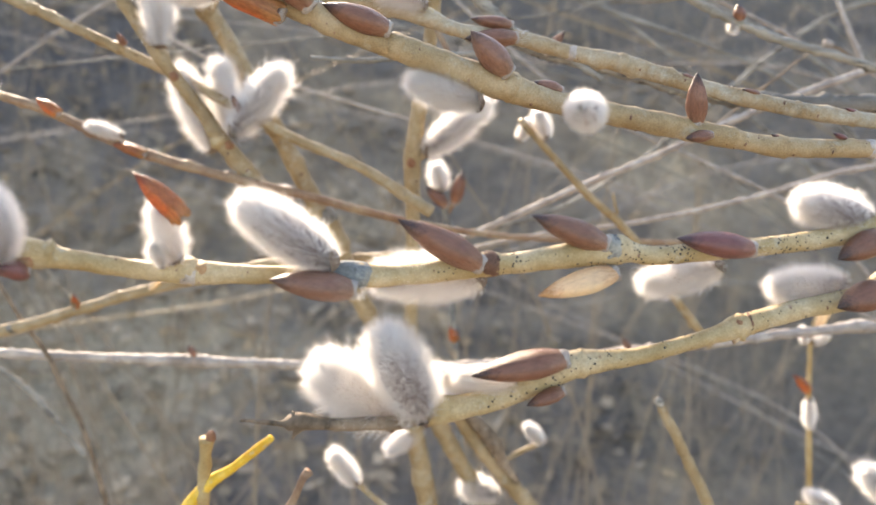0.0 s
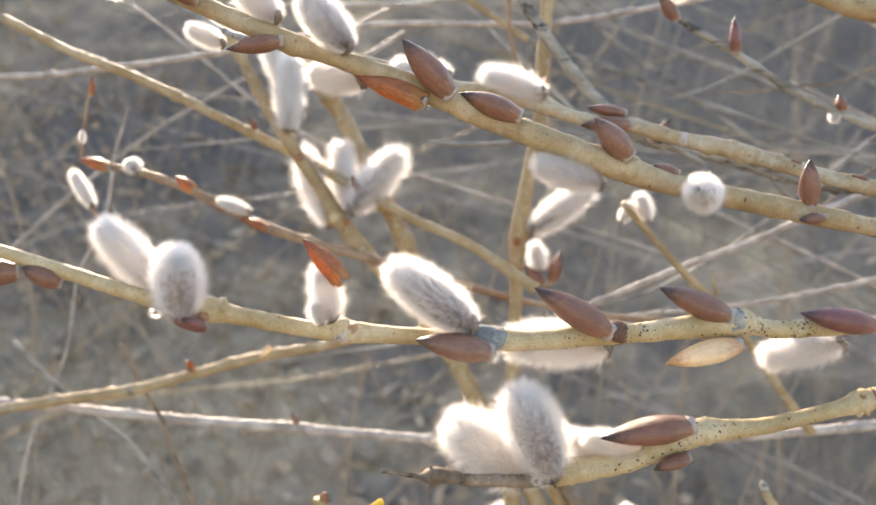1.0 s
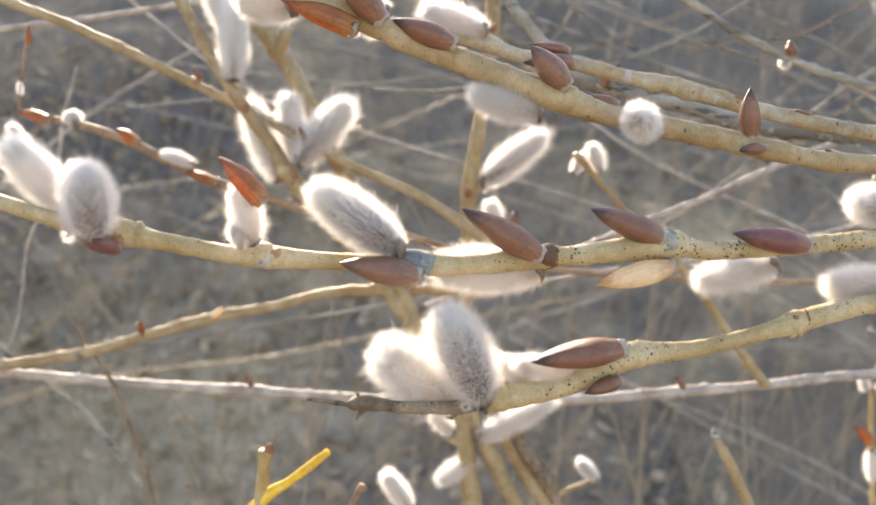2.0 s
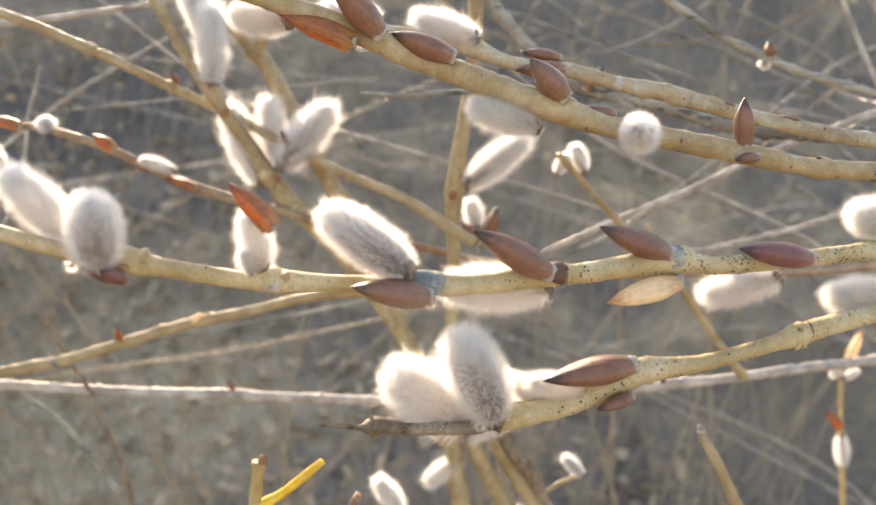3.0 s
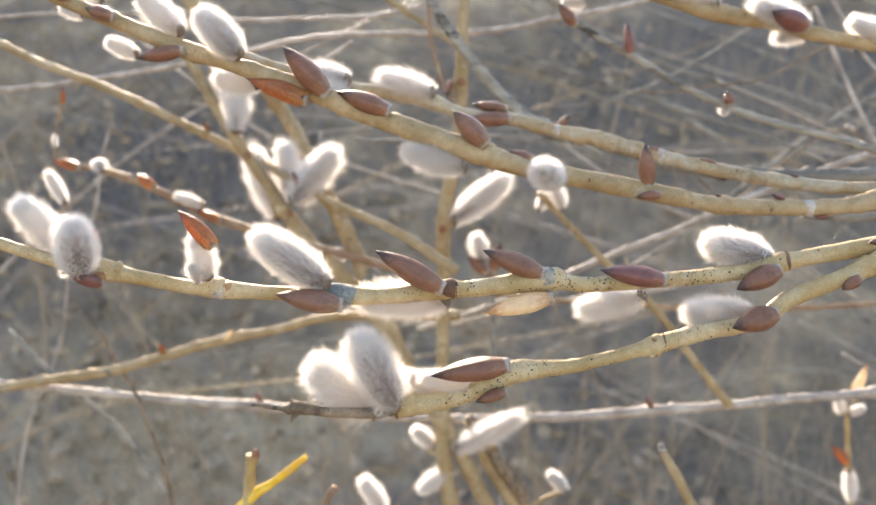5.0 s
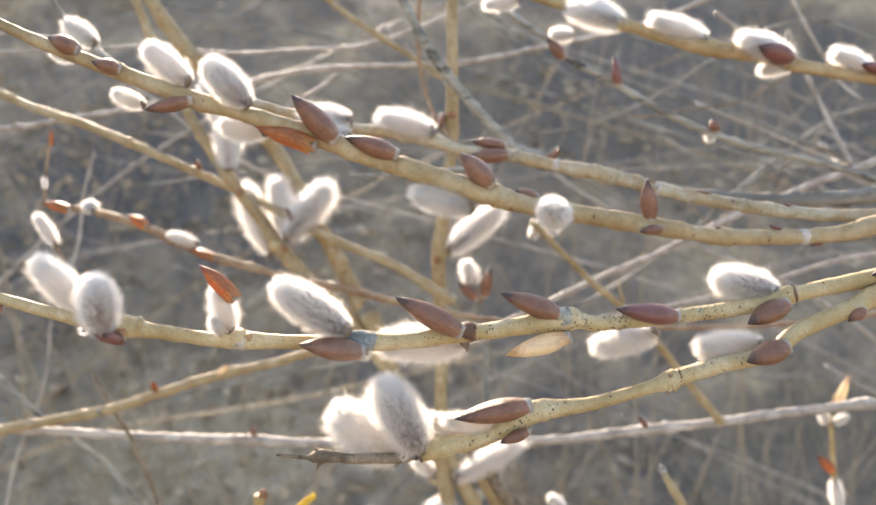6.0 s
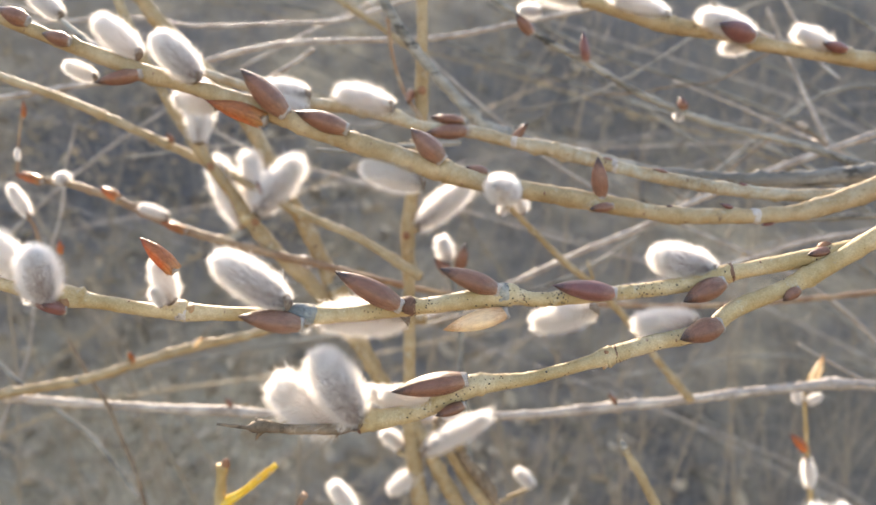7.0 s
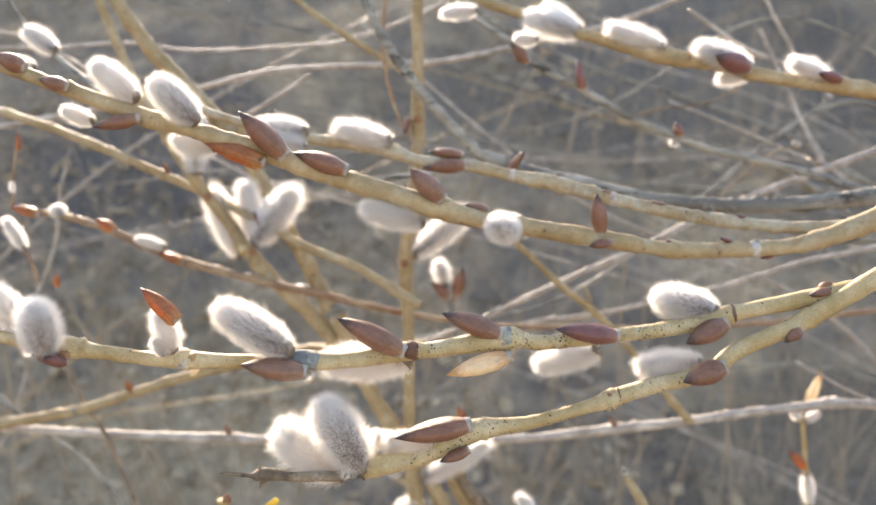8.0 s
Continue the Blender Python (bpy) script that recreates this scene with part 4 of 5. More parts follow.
bud(b, (-71.8, 160.0, -86.4), (-73.5, 159.0, -81.9), 2.8, BROWNBUD)
b = thing("willow_twig", "ochre willow twig sloping across beside dry grass", "twig", "willow branches")
stem(b, "stalk", OCHRE, [(-206.6, 155.0, -86.2, 2.14), (-168.8, 155.0, -78.8, 1.89), (-131.9, 155.0, -72.8, 1.99), (-109.3, 154.0, -66.3, 1.84), (-84.9, 153.0, -59.2, 1.94), (-61.2, 152.0, -54.2, 1.69), (-39.7, 140.0, -46.5, 1.73), (-17.1, 135.0, -44.1, 1.80), (11.3, 131.0, -43.2, 1.98)])
stem(b, "side_twig", OCHRE, [(-109.3, 154.0, -66.3, 0.81), (-110.7, 154.0, -60.9, 0.46)])
knob(b, (-82.1, 152.0, -58.1), 5.0, OCHRE)
bud(b, (-108.8, 153.0, -65.4), (-108.8, 152.0, -59.7), 2.7, ORANGEBUD)
bud(b, (-83.3, 152.0, -58.7), (-78.6, 151.0, -54.0), 2.7, TANBUD)
knob(b, (-131.4, 154.0, -72.4), 4.7, GREY)
stem(b, "side_twig", GREY, [(-191.5, 185.0, -63.2, 1.02), (-175.8, 185.0, -80.9, 1.03), (-161.7, 185.0, -93.4, 1.03), (-142.8, 185.0, -110.2, 1.17), (-124.7, 185.0, -138.7, 1.18)])
b = thing("willow_twig", "tan dry twig with white seed tufts and one leaf", "twig", "willow branches")
stem(b, "stalk", TAN, [(174.6, 190.0, -94.7, 0.74), (175.6, 190.0, -104.2, 0.88), (177.2, 190.0, -120.6, 1.01), (179.8, 190.0, -141.4, 1.15), (185.2, 190.0, -189.0, 1.28), (189.4, 190.0, -249.0, 1.38), (191.6, 190.0, -349.0, 1.60), (193.7, 190.0, -599.0, 1.91), (196.9, 190.0, -1030.0, 2.55)])
stem(b, "stalk", TAN, [(175.4, 190.0, -92.9, 0.63), (176.9, 190.0, -85.5, 0.62)])
catkin(b, (172.6, 189.0, -98.8), (170.1, 189.0, -91.4), 5.5, 2)
catkin(b, (175.0, 188.0, -98.4), (181.1, 188.0, -94.8), 5.0, 1)
catkin(b, (177.0, 189.0, -124.1), (178.8, 189.0, -137.2), 7.1, 2)
bud(b, (176.5, 189.0, -92.5), (181.8, 189.0, -76.8), 4.5, TANBUD)
bud(b, (175.8, 189.0, -120.1), (169.4, 189.0, -112.3), 5.0, ORANGEBUD)
b = thing("willow_twig", "small forked willow twig with a white bud", "twig", "willow branches")
stem(b, "stalk", TEAL, [(18.4, 175.0, -29.0, 1.03), (19.8, 175.0, -36.1, 1.15), (21.8, 176.0, -44.1, 1.27), (23.6, 178.0, -59.3, 1.17), (23.3, 180.0, -80.3, 1.19), (25.7, 182.0, -107.3, 1.35), (28.4, 183.0, -160.0, 1.39), (31.3, 184.0, -191.0, 1.53), (32.5, 185.0, -251.0, 1.65), (33.7, 185.0, -351.0, 2.00), (34.8, 185.0, -601.0, 2.36), (36.0, 186.0, -1030.0, 3.06)])
stem(b, "side_twig", REDTWIG, [(20.7, 175.0, -38.9, 0.81), (24.3, 175.0, -32.2, 0.81)])
catkin(b, (18.7, 174.0, -29.6), (16.4, 173.0, -19.1), 9.0, 1)
bud(b, (20.2, 172.0, -34.7), (12.8, 173.0, -27.6), 5.0, REDBUD)
bud(b, (23.5, 174.0, -33.9), (26.3, 173.0, -21.8), 5.5, REDBUD)
bud(b, (24.5, 180.0, -90.5), (23.0, 180.0, -84.2), 4.4, ORANGEBUD)
b = thing("cut_stub", "brown cut twig stub with a frayed end", "twig", "willow branches")
stem(b, "stalk", TAN, [(-47.0, 65.0, -70.2, 1.91), (-47.8, 65.0, -75.8, 1.40), (-49.1, 65.0, -86.4, 1.59), (-54.3, 65.0, -143.3, 1.70), (-57.7, 65.0, -192.0, 1.93), (-61.1, 65.0, -292.0, 2.27), (-63.4, 65.0, -542.0, 2.72), (-65.6, 65.0, -1030.0, 3.52)])
knob(b, (-47.1, 65.0, -71.0), 4.5, NODE)
b = thing("cut_stub", "bright yellow broken twig stub", "twig", "willow branches")
stem(b, "stalk", YELLOW, [(-31.1, 65.0, -70.4, 0.95), (-35.0, 65.0, -73.6, 1.12), (-41.4, 65.0, -78.6, 1.14), (-47.9, 65.0, -83.2, 1.58), (-58.2, 65.0, -96.0, 1.60), (-89.5, 65.0, -142.9, 1.82), (-112.2, 65.0, -189.0, 1.93), (-127.0, 65.0, -288.0, 2.27), (-139.5, 65.0, -538.0, 2.72), (-154.2, 65.0, -1030.0, 3.52)])
b = thing("cut_stub", "tan cut twig with a blunt end", "twig", "willow branches")
stem(b, "stalk", OCHRE, [(76.0, 90.0, -76.1, 1.19), (77.7, 90.0, -79.9, 1.28), (83.3, 90.0, -90.0, 1.57), (104.6, 90.0, -135.7, 1.70), (119.6, 90.0, -197.0, 1.90), (129.6, 90.0, -296.0, 2.20), (138.6, 90.0, -546.0, 2.70), (148.6, 90.0, -1030.0, 3.40)])
knob(b, (76.2, 90.0, -76.5), 3.1, GREY)
b = thing("cut_stub", "thin reddish cut twig stub", "twig", "willow branches")
stem(b, "stalk", REDTWIG, [(-21.8, 60.0, -77.3, 1.26), (-23.0, 60.0, -78.6, 0.93), (-25.8, 60.0, -84.8, 0.93), (-31.7, 60.0, -96.3, 1.03), (-51.7, 60.0, -151.0, 1.10), (-65.7, 60.0, -210.0, 1.20), (-74.7, 60.0, -309.0, 1.40), (-82.7, 60.0, -559.0, 1.70), (-91.7, 60.0, -1030.0, 2.30)])
b = thing("old_branch", "bleached pale willow branch far behind", "branch", "willow branches")
stem(b, "stalk", PALE, [(-182.7, 170.0, 40.2, 1.15), (-159.1, 170.0, 41.6, 1.14), (-135.4, 170.0, 44.6, 1.14), (-121.3, 170.0, 46.4, 1.06), (-81.9, 170.0, 52.6, 0.96), (-59.1, 170.0, 57.6, 1.04), (-39.0, 170.0, 60.1, 1.03), (-12.7, 170.0, 60.3, 1.10), (4.7, 170.0, 60.2, 1.19), (22.1, 170.0, 60.9, 1.10), (41.6, 170.0, 64.1, 1.01), (75.8, 170.0, 70.2, 1.01), (96.8, 170.0, 75.7, 1.00), (144.6, 160.0, 89.0, 1.02), (258.9, 160.0, 105.4, 1.07), (355.5, 160.0, 87.0, 1.14), (402.3, 160.0, 69.8, 1.30), (440.3, 160.0, 22.9, 1.40), (463.4, 160.0, -73.7, 1.60), (481.5, 160.0, -326.0, 1.90), (501.5, 160.0, -1030.0, 2.50)])
stem(b, "side_twig", PALE, [(-67.5, 170.0, 36.7, 0.78), (-58.0, 170.0, 42.7, 0.78), (-45.3, 170.0, 49.5, 0.86), (-32.1, 170.0, 57.4, 0.86)])
b = thing("old_branch", "bleached pale willow branch far behind", "branch", "willow branches")
stem(b, "stalk", PALE, [(-7.7, 170.0, -58.3, 0.92), (23.0, 170.0, -47.8, 1.09), (46.3, 170.0, -37.9, 1.16), (74.3, 170.0, -25.5, 1.15), (97.2, 170.0, -16.4, 1.14), (119.5, 170.0, -5.8, 1.22), (151.6, 170.0, 6.8, 1.29), (186.6, 170.0, 18.5, 1.45), (233.7, 170.0, 34.8, 1.67), (282.8, 170.0, 42.2, 1.80), (331.5, 170.0, 7.1, 2.00), (355.4, 170.0, -89.4, 2.30), (373.3, 170.0, -342.0, 2.80), (392.3, 170.0, -1030.0, 3.70)])
stem(b, "side_twig", PALE, [(63.3, 160.0, -42.1, 0.78), (83.3, 160.0, -39.7, 0.87), (105.6, 160.0, -35.8, 0.86), (134.2, 160.0, -29.3, 0.95), (159.7, 160.0, -21.9, 0.94), (195.3, 160.0, -14.9, 1.01), (234.2, 165.0, 0.8, 1.09)])
stem(b, "side_twig", PALE, [(6.4, 170.0, -56.0, 0.65), (34.4, 170.0, -49.3, 0.72), (64.0, 166.0, -42.7, 0.71)])
b = thing("old_branch", "bleached pale willow branch far behind", "branch", "willow branches")
stem(b, "stalk", PALE, [(-222.4, 220.0, 74.8, 0.71), (-182.4, 220.0, 77.2, 0.79), (-151.1, 220.0, 76.8, 0.79), (-122.5, 220.0, 77.5, 0.78), (-92.1, 220.0, 72.9, 0.88), (-53.9, 220.0, 73.2, 0.88), (-28.7, 220.0, 73.9, 0.98), (-6.0, 220.0, 79.5, 0.87), (16.5, 220.0, 87.7, 0.86), (70.4, 220.0, 108.6, 0.85), (186.6, 220.0, 133.2, 0.91), (340.7, 220.0, 147.8, 0.88), (453.8, 220.0, 119.9, 0.98), (499.3, 220.0, 99.9, 1.10), (536.3, 220.0, 52.8, 1.20), (559.4, 220.0, -43.9, 1.40), (577.5, 220.0, -297.0, 1.70), (596.5, 220.0, -1030.0, 2.10)])
b = thing("willow_twig", "bare crossing twig behind the branches", "twig", "willow branches")
stem(b, "stalk", OCHRE, [(-155.9, 130.0, 56.9, 1.38), (-137.0, 130.0, 47.6, 1.39), (-117.7, 130.0, 40.2, 1.49), (-98.4, 130.0, 31.6, 1.49), (-79.3, 130.0, 22.2, 1.50), (-59.2, 128.0, 12.8, 1.49), (-29.6, 116.0, -1.8, 1.44), (-9.4, 110.0, -9.9, 1.42), (11.2, 106.0, -22.7, 1.87)])
knob(b, (-78.8, 129.0, 22.9), 4.8, OCHRE)
knob(b, (-101.9, 129.0, 33.4), 4.8, OCHRE)
bud(b, (-76.4, 128.0, 23.3), (-78.5, 127.0, 27.0), 2.4, REDBUD)
bud(b, (-43.1, 117.0, 5.1), (-44.8, 116.0, 9.8), 2.3, REDBUD)
b = thing("willow_twig", "thin pale upright twig far behind", "twig", "willow branches")
stem(b, "stalk", PALE, [(148.1, 180.0, 69.6, 0.87), (156.0, 180.0, 52.4, 0.88), (162.2, 178.0, 38.2, 0.88), (167.7, 175.0, 25.1, 0.99), (172.5, 171.0, 13.7, 0.99)])
stem(b, "side_twig", PALE, [(149.6, 180.0, 82.1, 0.76), (155.1, 180.0, 71.5, 0.76), (165.2, 180.0, 54.7, 0.77), (170.6, 180.0, 47.6, 0.66), (175.8, 175.0, 41.1, 0.65)])
stem(b, "side_twig", PALE, [(125.1, 200.0, 80.6, 0.92), (148.6, 200.0, 64.2, 0.93), (172.0, 200.0, 54.4, 0.93)])
stem(b, "side_twig", PALE, [(117.1, 200.0, 42.8, 0.47), (143.2, 200.0, 31.7, 0.59), (172.0, 200.0, 18.4, 0.60), (175.6, 180.0, 14.4, 0.68), (180.4, 170.0, 8.7, 0.66)])
stem(b, "side_twig", DEAD, [(79.2, 180.0, 37.3, 0.34), (97.0, 180.0, 37.6, 0.45), (110.2, 180.0, 39.7, 0.45), (131.4, 185.0, 42.2, 0.45), (155.1, 185.0, 54.6, 0.56)])
stem(b, "side_twig", DEAD, [(102.4, 170.0, 4.1, 0.33), (115.9, 170.0, -5.3, 0.45), (129.6, 173.0, 2.9, 0.45), (137.2, 170.0, 9.9, 0.44), (156.6, 172.0, 22.3, 0.44), (172.2, 171.0, 14.1, 0.55)])
stem(b, "side_twig", PALE, [(171.6, 190.0, -72.1, 0.49), (189.1, 190.0, -82.7, 0.61), (206.6, 190.0, -91.3, 0.62), (239.0, 190.0, -104.4, 0.74)])
knob(b, (177.5, 199.0, 33.6), 3.8, PALE)
b = thing("willow_twig", "thin dark red hanging twig", "twig", "willow branches")
stem(b, "side_twig", OCHRE, [(-36.6, 160.0, 87.6, 1.05), (-28.4, 160.0, 80.7, 1.15), (-15.9, 160.0, 71.6, 1.16), (-4.1, 158.0, 63.6, 1.16), (10.0, 150.0, 53.3, 1.13)])
stem(b, "side_twig", DEAD, [(-137.4, 160.0, -56.2, 0.58), (-130.8, 160.0, -71.2, 0.71), (-123.8, 160.0, -84.0, 0.83), (-120.2, 160.0, -95.6, 0.84), (-114.6, 160.0, -112.6, 0.84), (-110.7, 160.0, -133.9, 0.98), (-102.6, 160.0, -190.0, 1.10), (-97.6, 160.0, -249.0, 1.20), (-94.6, 160.0, -349.0, 1.40), (-90.6, 160.0, -599.0, 1.70), (-87.5, 160.0, -1030.0, 2.10)])
stem(b, "side_twig", PALE, [(-153.6, 220.0, 31.0, 0.39), (-156.4, 220.0, 22.2, 0.66), (-160.8, 220.0, 9.1, 0.79), (-164.3, 220.0, -9.6, 0.67), (-170.7, 220.0, -25.9, 0.54), (-180.5, 220.0, -45.3, 0.55), (-188.0, 220.0, -79.8, 0.56), (-209.2, 220.0, -127.9, 0.72), (-220.7, 220.0, -191.6, 0.89), (-228.8, 220.0, -241.0, 1.00), (-234.8, 220.0, -301.0, 1.10), (-238.8, 220.0, -401.0, 1.20), (-242.8, 220.0, -651.0, 1.50), (-246.8, 220.0, -1030.0, 1.90)])
stem(b, "stalk", REDTWIG, [(4.0, 120.0, 87.5, 0.73), (1.7, 120.0, 66.5, 0.74), (2.6, 120.0, 51.9, 0.65), (6.2, 120.0, 38.9, 0.66), (12.0, 114.0, 29.5, 0.74), (17.9, 107.0, 17.6, 0.82)])
b = thing("willow_twig", "low willow twig with pale blurred catkins", "twig", "willow branches")
stem(b, "stalk", OCHRE, [(115.0, 80.0, -104.1, 0.67), (127.4, 80.0, -106.4, 0.84), (143.4, 80.0, -108.7, 1.10), (163.3, 80.0, -111.1, 1.36), (199.3, 80.0, -112.8, 1.55), (248.5, 80.0, -124.1, 1.70), (289.5, 80.0, -175.0, 1.90), (313.5, 80.0, -272.0, 2.20), (332.5, 80.0, -522.0, 2.60), (352.5, 80.0, -1030.0, 3.40)])
catkin(b, (144.8, 78.0, -103.3), (131.0, 77.0, -91.7), 10.2, 0)
catkin(b, (151.8, 80.0, -106.8), (141.1, 81.0, -93.6), 9.1, 1)
catkin(b, (127.4, 80.0, -106.4), (117.4, 79.0, -100.5), 6.7, 2)
b = thing("willow_twig", "low willow twig with one round catkin", "twig", "willow branches")
stem(b, "stalk", OCHRE, [(-12.4, 85.0, -94.7, 0.74), (-3.4, 84.0, -102.9, 0.83), (8.3, 82.0, -112.4, 1.00), (18.7, 80.0, -131.4, 1.10), (39.3, 76.0, -187.0, 1.20), (54.3, 73.0, -245.0, 1.30), (64.3, 71.0, -344.0, 1.50), (72.3, 70.0, -594.0, 1.90), (82.3, 68.0, -1030.0, 2.40)])
catkin(b, (-11.2, 85.0, -96.3), (-17.9, 85.0, -85.6), 7.5, 1)
# -- shoots end


# Ground: one sheet, rising as a bank behind the willow
def height(x, y):
    rise = 2.15 * (lambda u: u * u * (3 - 2 * u))(min(1, max(0, (y - 0.8) / 4.4)))
    lumps = 0.10 * noise.noise((x * 1.1, y * 1.1, 0)) + 0.03 * noise.noise((x * 4, y * 4, 3)) + 0.006 * noise.noise((x * 13, y * 13, 7))
    far = max(0.0, abs(y) + abs(x) - 12) * 0.01 * (1 + noise.noise((x * 0.02, y * 0.02, 1)))
    near = min(1, math.hypot(x, y) / 0.8)
    return rise + lumps * near + far


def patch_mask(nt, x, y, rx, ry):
    """A ragged patch of another soil colour about (x, y)."""
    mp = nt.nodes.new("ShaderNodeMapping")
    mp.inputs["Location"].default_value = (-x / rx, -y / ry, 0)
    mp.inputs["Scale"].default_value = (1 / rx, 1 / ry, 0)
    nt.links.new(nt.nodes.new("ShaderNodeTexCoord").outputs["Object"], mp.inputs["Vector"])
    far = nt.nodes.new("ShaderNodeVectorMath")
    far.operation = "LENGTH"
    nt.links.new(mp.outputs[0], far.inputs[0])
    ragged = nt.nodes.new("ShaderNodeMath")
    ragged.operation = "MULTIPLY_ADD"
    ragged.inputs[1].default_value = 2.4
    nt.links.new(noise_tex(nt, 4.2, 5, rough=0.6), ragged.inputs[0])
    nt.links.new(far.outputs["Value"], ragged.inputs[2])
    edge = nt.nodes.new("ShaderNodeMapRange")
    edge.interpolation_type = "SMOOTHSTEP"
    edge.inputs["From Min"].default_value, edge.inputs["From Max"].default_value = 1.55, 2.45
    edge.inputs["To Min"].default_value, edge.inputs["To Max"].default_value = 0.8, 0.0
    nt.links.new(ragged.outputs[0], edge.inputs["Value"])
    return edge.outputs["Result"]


def ground_sheet():
    steps = [0.0]
    while steps[-1] < 600:
        steps.append(steps[-1] + max(0.045, steps[-1] * 0.018 if steps[-1] < 6 else steps[-1] * 0.12))
    xs = [-v for v in steps[:0:-1]] + steps
    ys = [1.5 + v for v in xs]
    verts = [(x, y, height(x, y)) for y in ys for x in xs]
    n = len(xs)
    faces = [(j * n + i, j * n + i + 1, (j + 1) * n + i + 1, (j + 1) * n + i) for j in range(n - 1) for i in range(n - 1)]
    me = bpy.data.meshes.new("ground")
    me.from_pydata(verts, [], faces)
    me.polygons.foreach_set("use_smooth", [True] * len(me.polygons))
    m, nt, p = material("earth_and_litter")
    soil = ramp(nt, noise_tex(nt, 1.7, 6, rough=0.62), [(0.36, (0.165, 0.145, 0.132)), (0.5, (0.295, 0.244, 0.196)), (0.64, (0.50, 0.395, 0.275))])
    fine = ramp(nt, noise_tex(nt, 38, 6, rough=0.7), [(0.3, (0.65, 0.65, 0.65)), (0.55, (1, 1, 1)), (0.75, (1.35, 1.3, 1.2))])
    clumps = ramp(nt, noise_tex(nt, 7.5, 5, rough=0.6), [(0.34, (0.70, 0.68, 0.67)), (0.5, (1, 1, 1)), (0.66, (1.5, 1.42, 1.28))])
    soil = mixed(nt, 0.9, soil, clumps, "MULTIPLY")
    soil = mixed(nt, patch_mask(nt, -1.05, 2.8, 0.62, 0.42), soil, (0.115, 0.112, 0.118))      # bluish shade on the bank, painted into the soil colour
    soil = mixed(nt, patch_mask(nt, 0.95, 1.62, 0.62, 0.42), soil, (0.15, 0.128, 0.105))       # dark brown patch at its foot
    soil = mixed(nt, patch_mask(nt, -0.70, 1.72, 0.60, 0.36), soil, (0.56, 0.46, 0.325))       # pale straw-coloured patch
    soil = mixed(nt, patch_mask(nt, 0.95, 3.15, 1.35, 0.6), soil, (0.15, 0.138, 0.128))       # wide dark grey-brown patch higher up
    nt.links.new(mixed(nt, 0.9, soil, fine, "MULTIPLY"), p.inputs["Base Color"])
    p.inputs["Roughness"].default_value = 0.95
    bumped(nt, p, noise_tex(nt, 22, 6, rough=0.7), 1.0, 0.05)
    me.materials.append(m)
    return tagged(new("ground", me), "brown earth bank strewn with dry litter", "ground", kind="structure")


ground_sheet()


def straw_material(name, one, two):
    m, nt, p = material(name)
    rnd = nt.nodes.new("ShaderNodeNewGeometry").outputs["Random Per Island"]
    nt.links.new(ramp(nt, rnd, [(0.0, one), (1.0, two)]), p.inputs["Base Color"])
    p.inputs["Roughness"].default_value = 0.7
    tr = nt.nodes.new("ShaderNodeBsdfTranslucent")
    tr.inputs[0].default_value = (*[(a + b) / 2 for a, b in zip(one, two)], 1)
    mx = nt.nodes.new("ShaderNodeMixShader")
    mx.inputs[0].default_value = 0.3
    nt.links.new(p.outputs[0], mx.inputs[1])
    nt.links.new(tr.outputs[0], mx.inputs[2])
    nt.links.new(mx.outputs[0], nt.nodes["Material Output"].inputs["Surface"])
    return m


def dry_grass():
    rng = random.Random(5)
    verts, faces = [], []
    for _ in range(34000):
        y = rng.uniform(0.5, 5.5) if rng.random() < 0.7 else rng.uniform(-3.5, 5.5)
        x = rng.uniform(-1, 1) * (0.9 + max(0, y) * 0.7) if rng.random() < 0.65 else rng.uniform(-5, 5)
        if math.hypot(x, y) < 0.45:
            continue
        if noise.noise((x * 1.7, y * 1.7, 9)) < rng.uniform(-0.45, 0.35):
            continue
        root = Vector((x, y, height(x, y) - 0.01))
        long = rng.uniform(0.05, 0.20)
        lean = Vector((rng.gauss(0, 0.8), rng.gauss(-0.2, 0.6), rng.uniform(0.15, 1.0))).normalized()
        side = lean.cross(Vector((rng.gauss(0, 1), rng.gauss(0, 1), rng.gauss(0, 1)))).normalized() * rng.uniform(0.0010, 0.0022)
        sag = Vector((0, 0, -long * rng.uniform(0.05, 0.4)))
        n = len(verts)
        for v in (root - side, root + side, root + lean * long * 0.5 + sag * 0.2 - side, root + lean * long * 0.5 + sag * 0.2 + side, root + lean * long + sag):
            verts.append(v)
        faces += [(n, n + 1, n + 3, n + 2), (n + 2, n + 3, n + 4)]
    me = bpy.data.meshes.new("dry_grass")
    me.from_pydata(verts, [], faces)
    me.materials.append(straw_material("straw", (0.20, 0.16, 0.11), (0.38, 0.31, 0.22)))
    tagged(new("dry_grass", me), "withered straw-coloured grass on the bank", "grass", kind="stuff")


dry_grass()


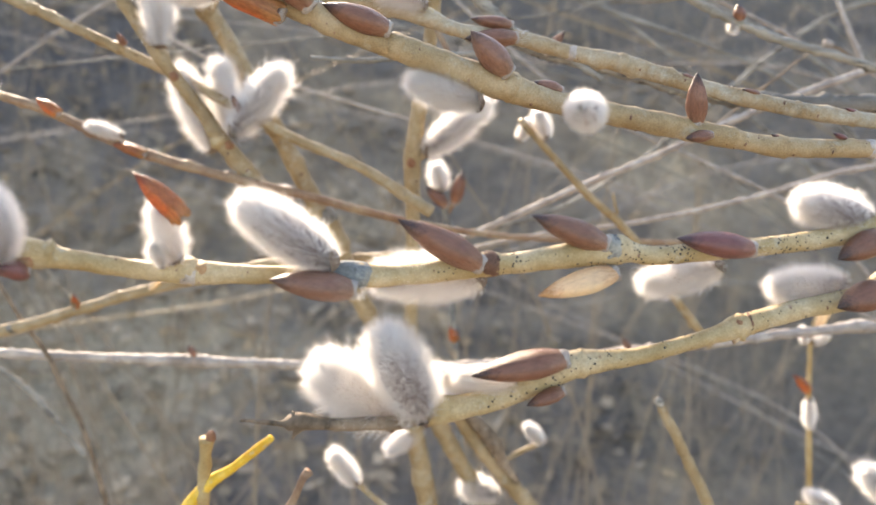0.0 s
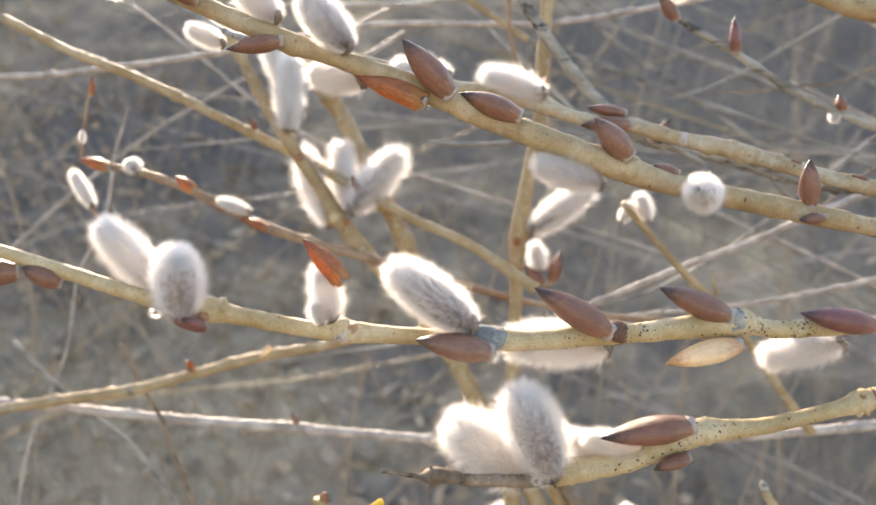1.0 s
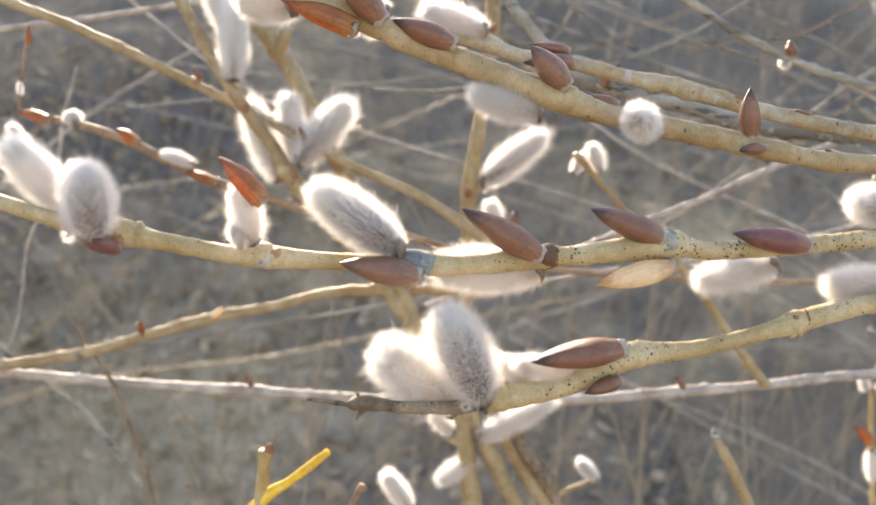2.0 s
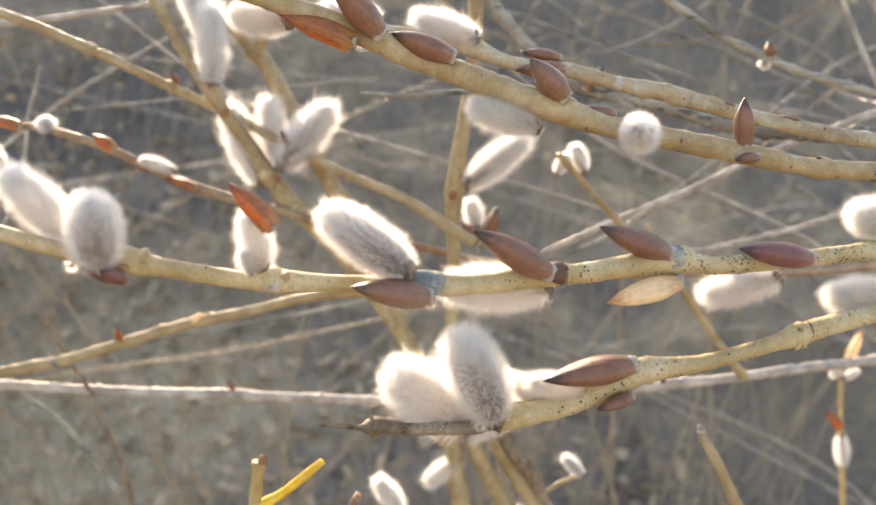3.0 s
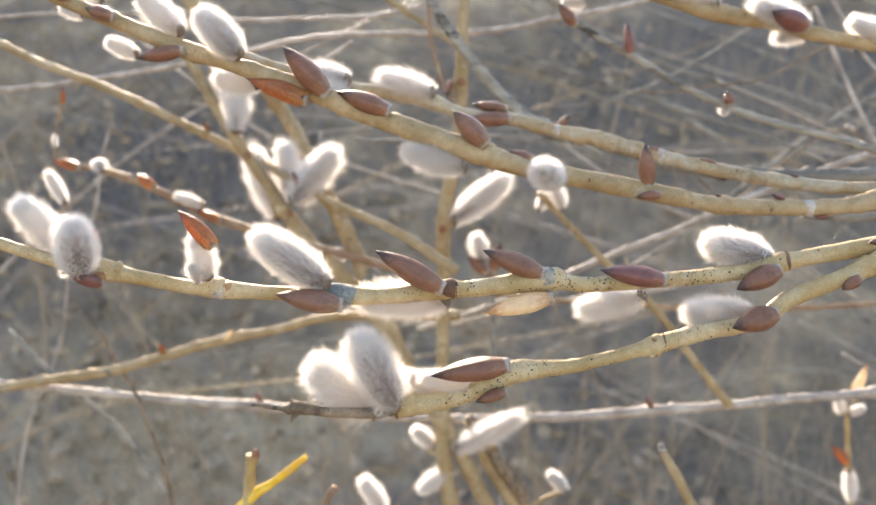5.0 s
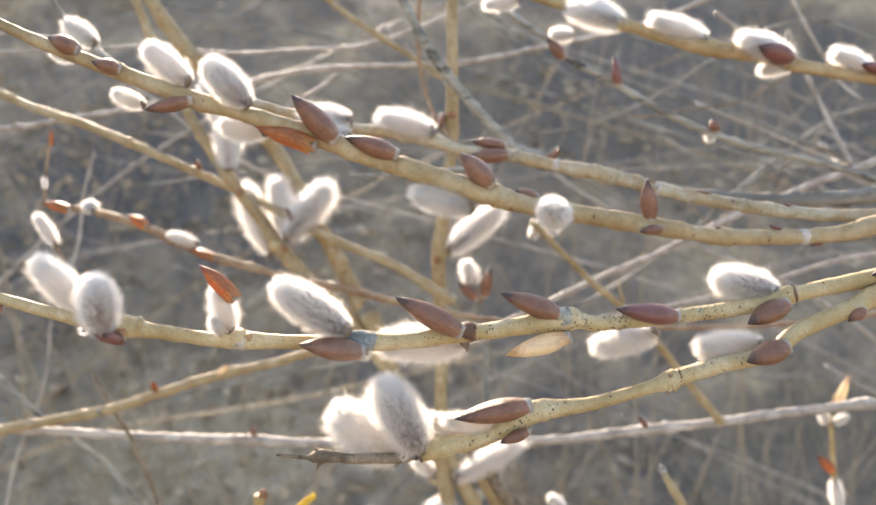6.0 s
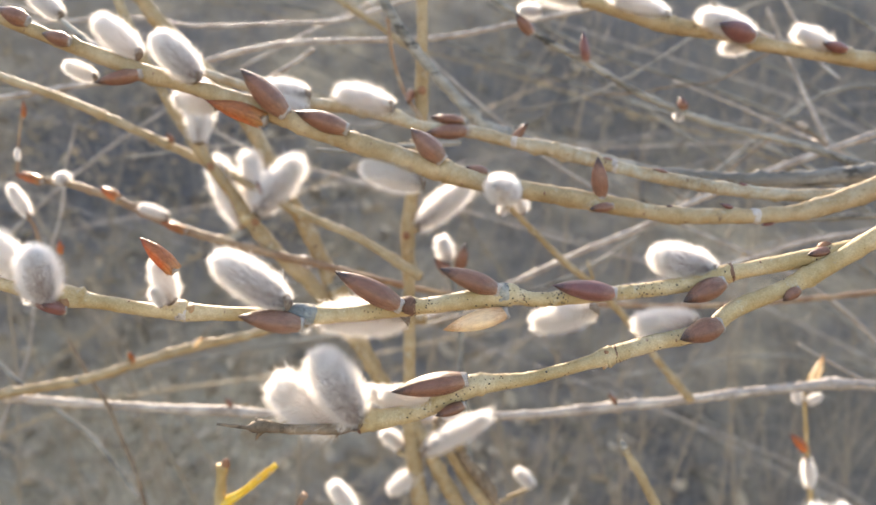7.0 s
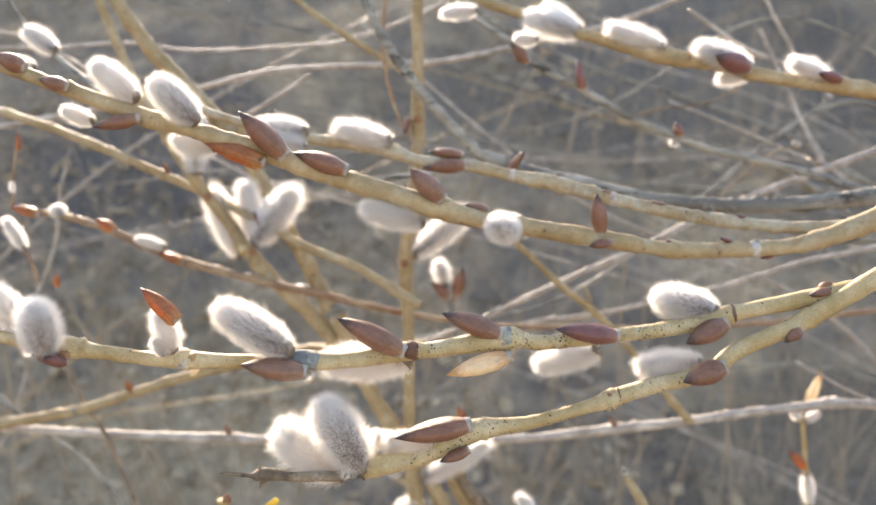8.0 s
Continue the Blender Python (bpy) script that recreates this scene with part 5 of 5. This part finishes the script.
def leaf_litter():
    rng = random.Random(8)
    verts, faces = [], []
    for _ in range(36000):
        y = rng.uniform(-3.5, 5.2)
        x = rng.uniform(-5, 5) if rng.random() < 0.5 else rng.uniform(-1, 1) * (0.9 + abs(y) * 0.7)
        drift = 0.6 * math.exp(-((x + 0.7) ** 2 / 0.5 + (y - 1.75) ** 2 / 0.3))      # leaves heaped at the bank's foot
        if noise.noise((x * 1.3 + 4, y * 1.3, 2)) + drift - 0.3 * math.tanh(x * 1.5) + max(-0.3, min(0.25, 0.16 * (2.0 - y))) < rng.uniform(-0.2, 0.4):
            continue
        c = Vector((x, y, height(x, y) + rng.uniform(0.002, 0.015)))
        turn = Euler((rng.gauss(-0.1, 0.5), rng.gauss(0, 0.4), rng.uniform(0, 6.3))).to_matrix()
        long, wide = rng.uniform(0.010, 0.034), rng.uniform(0.005, 0.018)
        n = len(verts)
        for u, v, w in ((-1, 0, 0.3), (-0.4, -1, 0.1), (0.5, -0.8, 0.1), (1, 0, 0.4), (0.5, 0.8, 0), (-0.4, 1, 0), (0, 0, 0.0)):
            verts.append(c + turn @ Vector((u * long, v * wide, w * wide)))
        faces += [(n + k, n + (k + 1) % 6, n + 6) for k in range(6)]
    me = bpy.data.meshes.new("leaf_litter")
    me.from_pydata(verts, [], faces)
    me.materials.append(straw_material("dead_leaf", (0.20, 0.15, 0.10), (0.64, 0.50, 0.35)))
    tagged(new("leaf_litter", me), "curled tan dead leaves lying on the bank", "leaves", kind="stuff")


leaf_litter()


def dry_stalks():
    """Thin bleached stalks rising from the bank's foot, leaning every way."""
    rng = random.Random(21)
    bm_rows, near_rows = [], []
    for _ in range(330):
        y = 0.6 + 2.6 * rng.random() ** 0.7
        x = rng.uniform(-1, 1) * (0.12 + y * 0.62)
        lean, tall = rng.gauss(0, 0.4), rng.uniform(0.5, 1.3)
        z0 = height(x, y) - 0.02
        bend = rng.gauss(0, 0.10)
        r = rng.uniform(0.0005, 0.0013)
        bm_rows.append([(x, y, z0, r * 1.4), (x + lean * tall * 0.45, y, z0 + tall * 0.5, r), (x + lean * tall + bend, y + rng.gauss(0, 0.05), z0 + tall, r * 0.5)])
    for _ in range(50):                    # the nearest, straggling up beside the willow
        y = rng.uniform(0.26, 0.75)
        x = rng.uniform(-1, 1) * (0.04 + y * 0.56)
        lean, tall = rng.gauss(0, 0.16), rng.uniform(0.82, 1.22)
        z0 = height(x, y) - 0.02
        r = rng.uniform(0.0004, 0.0009)
        side = rng.gauss(0, 0.05)
        near_rows.append([(x - lean, y, z0, r * 1.5), (x - lean * 0.3 + side * 0.4, y, z0 + tall * 0.6, r * 1.1), (x + side, y + rng.gauss(0, 0.02), z0 + tall * 0.85, r), (x + lean * 0.3 + side * 2.2, y + rng.gauss(0, 0.03), z0 + tall, r * 0.5)])
    old_straw = straw_material("old_straw", (0.24, 0.20, 0.15), (0.40, 0.34, 0.265))
    bm_rows.sort(key=lambda rows: rows[0][1])
    near_rows += bm_rows[:165]
    for rows in near_rows:
        foot = Vector(rows[0][:3])
        bm = tube([(x - foot.x, y - foot.y, z - foot.z, r) for x, y, z, r in rows], 6, 0.03, 0.1)
        ob = tagged(new("dry_stalk", mesh_of("dry_stalk", bm, old_straw)), "thin bleached dry stalk rising beside the willow", "stalk", "dry stalks")
        ob.location = foot
    verts, faces = [], []
    for rows in bm_rows[165:]:
        bm = tube(rows, 5, 0.05, 0.1)
        bm.verts.index_update()
        k = len(verts)
        verts += [v.co.copy() for v in bm.verts]
        faces += [tuple(v.index + k for v in f.verts) for f in bm.faces]
        bm.free()
    me = bpy.data.meshes.new("dry_stalks")
    me.from_pydata(verts, [], faces)
    me.materials.append(old_straw)
    tagged(new("dry_stalks", me), "thin bleached dry stalks standing before the bank", "stalks", kind="stuff")


dry_stalks()


def bare_wands():
    """Thin bare willow wands that rise beside the bush and arch across behind it, each a thing of its own."""
    rng = random.Random(77)
    kinds = [(PALE, "thin bleached bare willow wand arching behind"), (GREY, "thin grey weathered bare wand arching behind"), (OCHRE, "thin ochre bare willow wand arching behind")]
    for k in range(27):
        high = k > 16                                      # the last ones stand higher, on the right
        y = rng.uniform(0.2, 0.45 if high else 0.8)
        reach = y + 0.15                                   # distance at which it is seen
        side = 1 if rng.random() < 0.68 else -1            # most lean in from the old stool on the right
        root = side * (0.62 * reach + rng.uniform(0.05, 0.35))
        side, root = (1, abs(root)) if high else (side, root)
        zc = 1.0 + reach * (rng.uniform(-0.02, 0.22) if high else rng.uniform(-0.33, 0.24))
        slope = rng.uniform(0.15, 0.75) if rng.random() < 0.75 else rng.uniform(-0.5, 0.0)
        r = rng.uniform(0.0004, 0.0009)
        half = 0.55 * reach
        rows = [(root, y, height(root, y) - 0.02, r * 2.4), (root - side * 0.02, y, zc * 0.55, r * 2.0), (side * (half + 0.03), y, zc - slope * half * 0.75 - 0.01, r * 1.5),
                (side * half * 0.3, y + rng.gauss(0, 0.01), zc + rng.gauss(0, 0.006), r * 1.15), (-side * half * rng.uniform(0.1, 1.2), y, zc + slope * half * rng.uniform(0.5, 1.0), r * 0.6)]
        mat, label = kinds[1 if high and k % 3 else 0 if k % 5 < 3 else 1 + k % 2]
        foot = Vector(rows[0][:3])
        bm = tube([(a - foot.x, c - foot.y, d - foot.z, e) for a, c, d, e in rows], 6, 0.012, 0.18, 0.5)
        ob = tagged(new("bare_wand", mesh_of("bare_wand", bm, mat)), label, "wand", "bare willow wands")
        ob.location = foot


bare_wands()
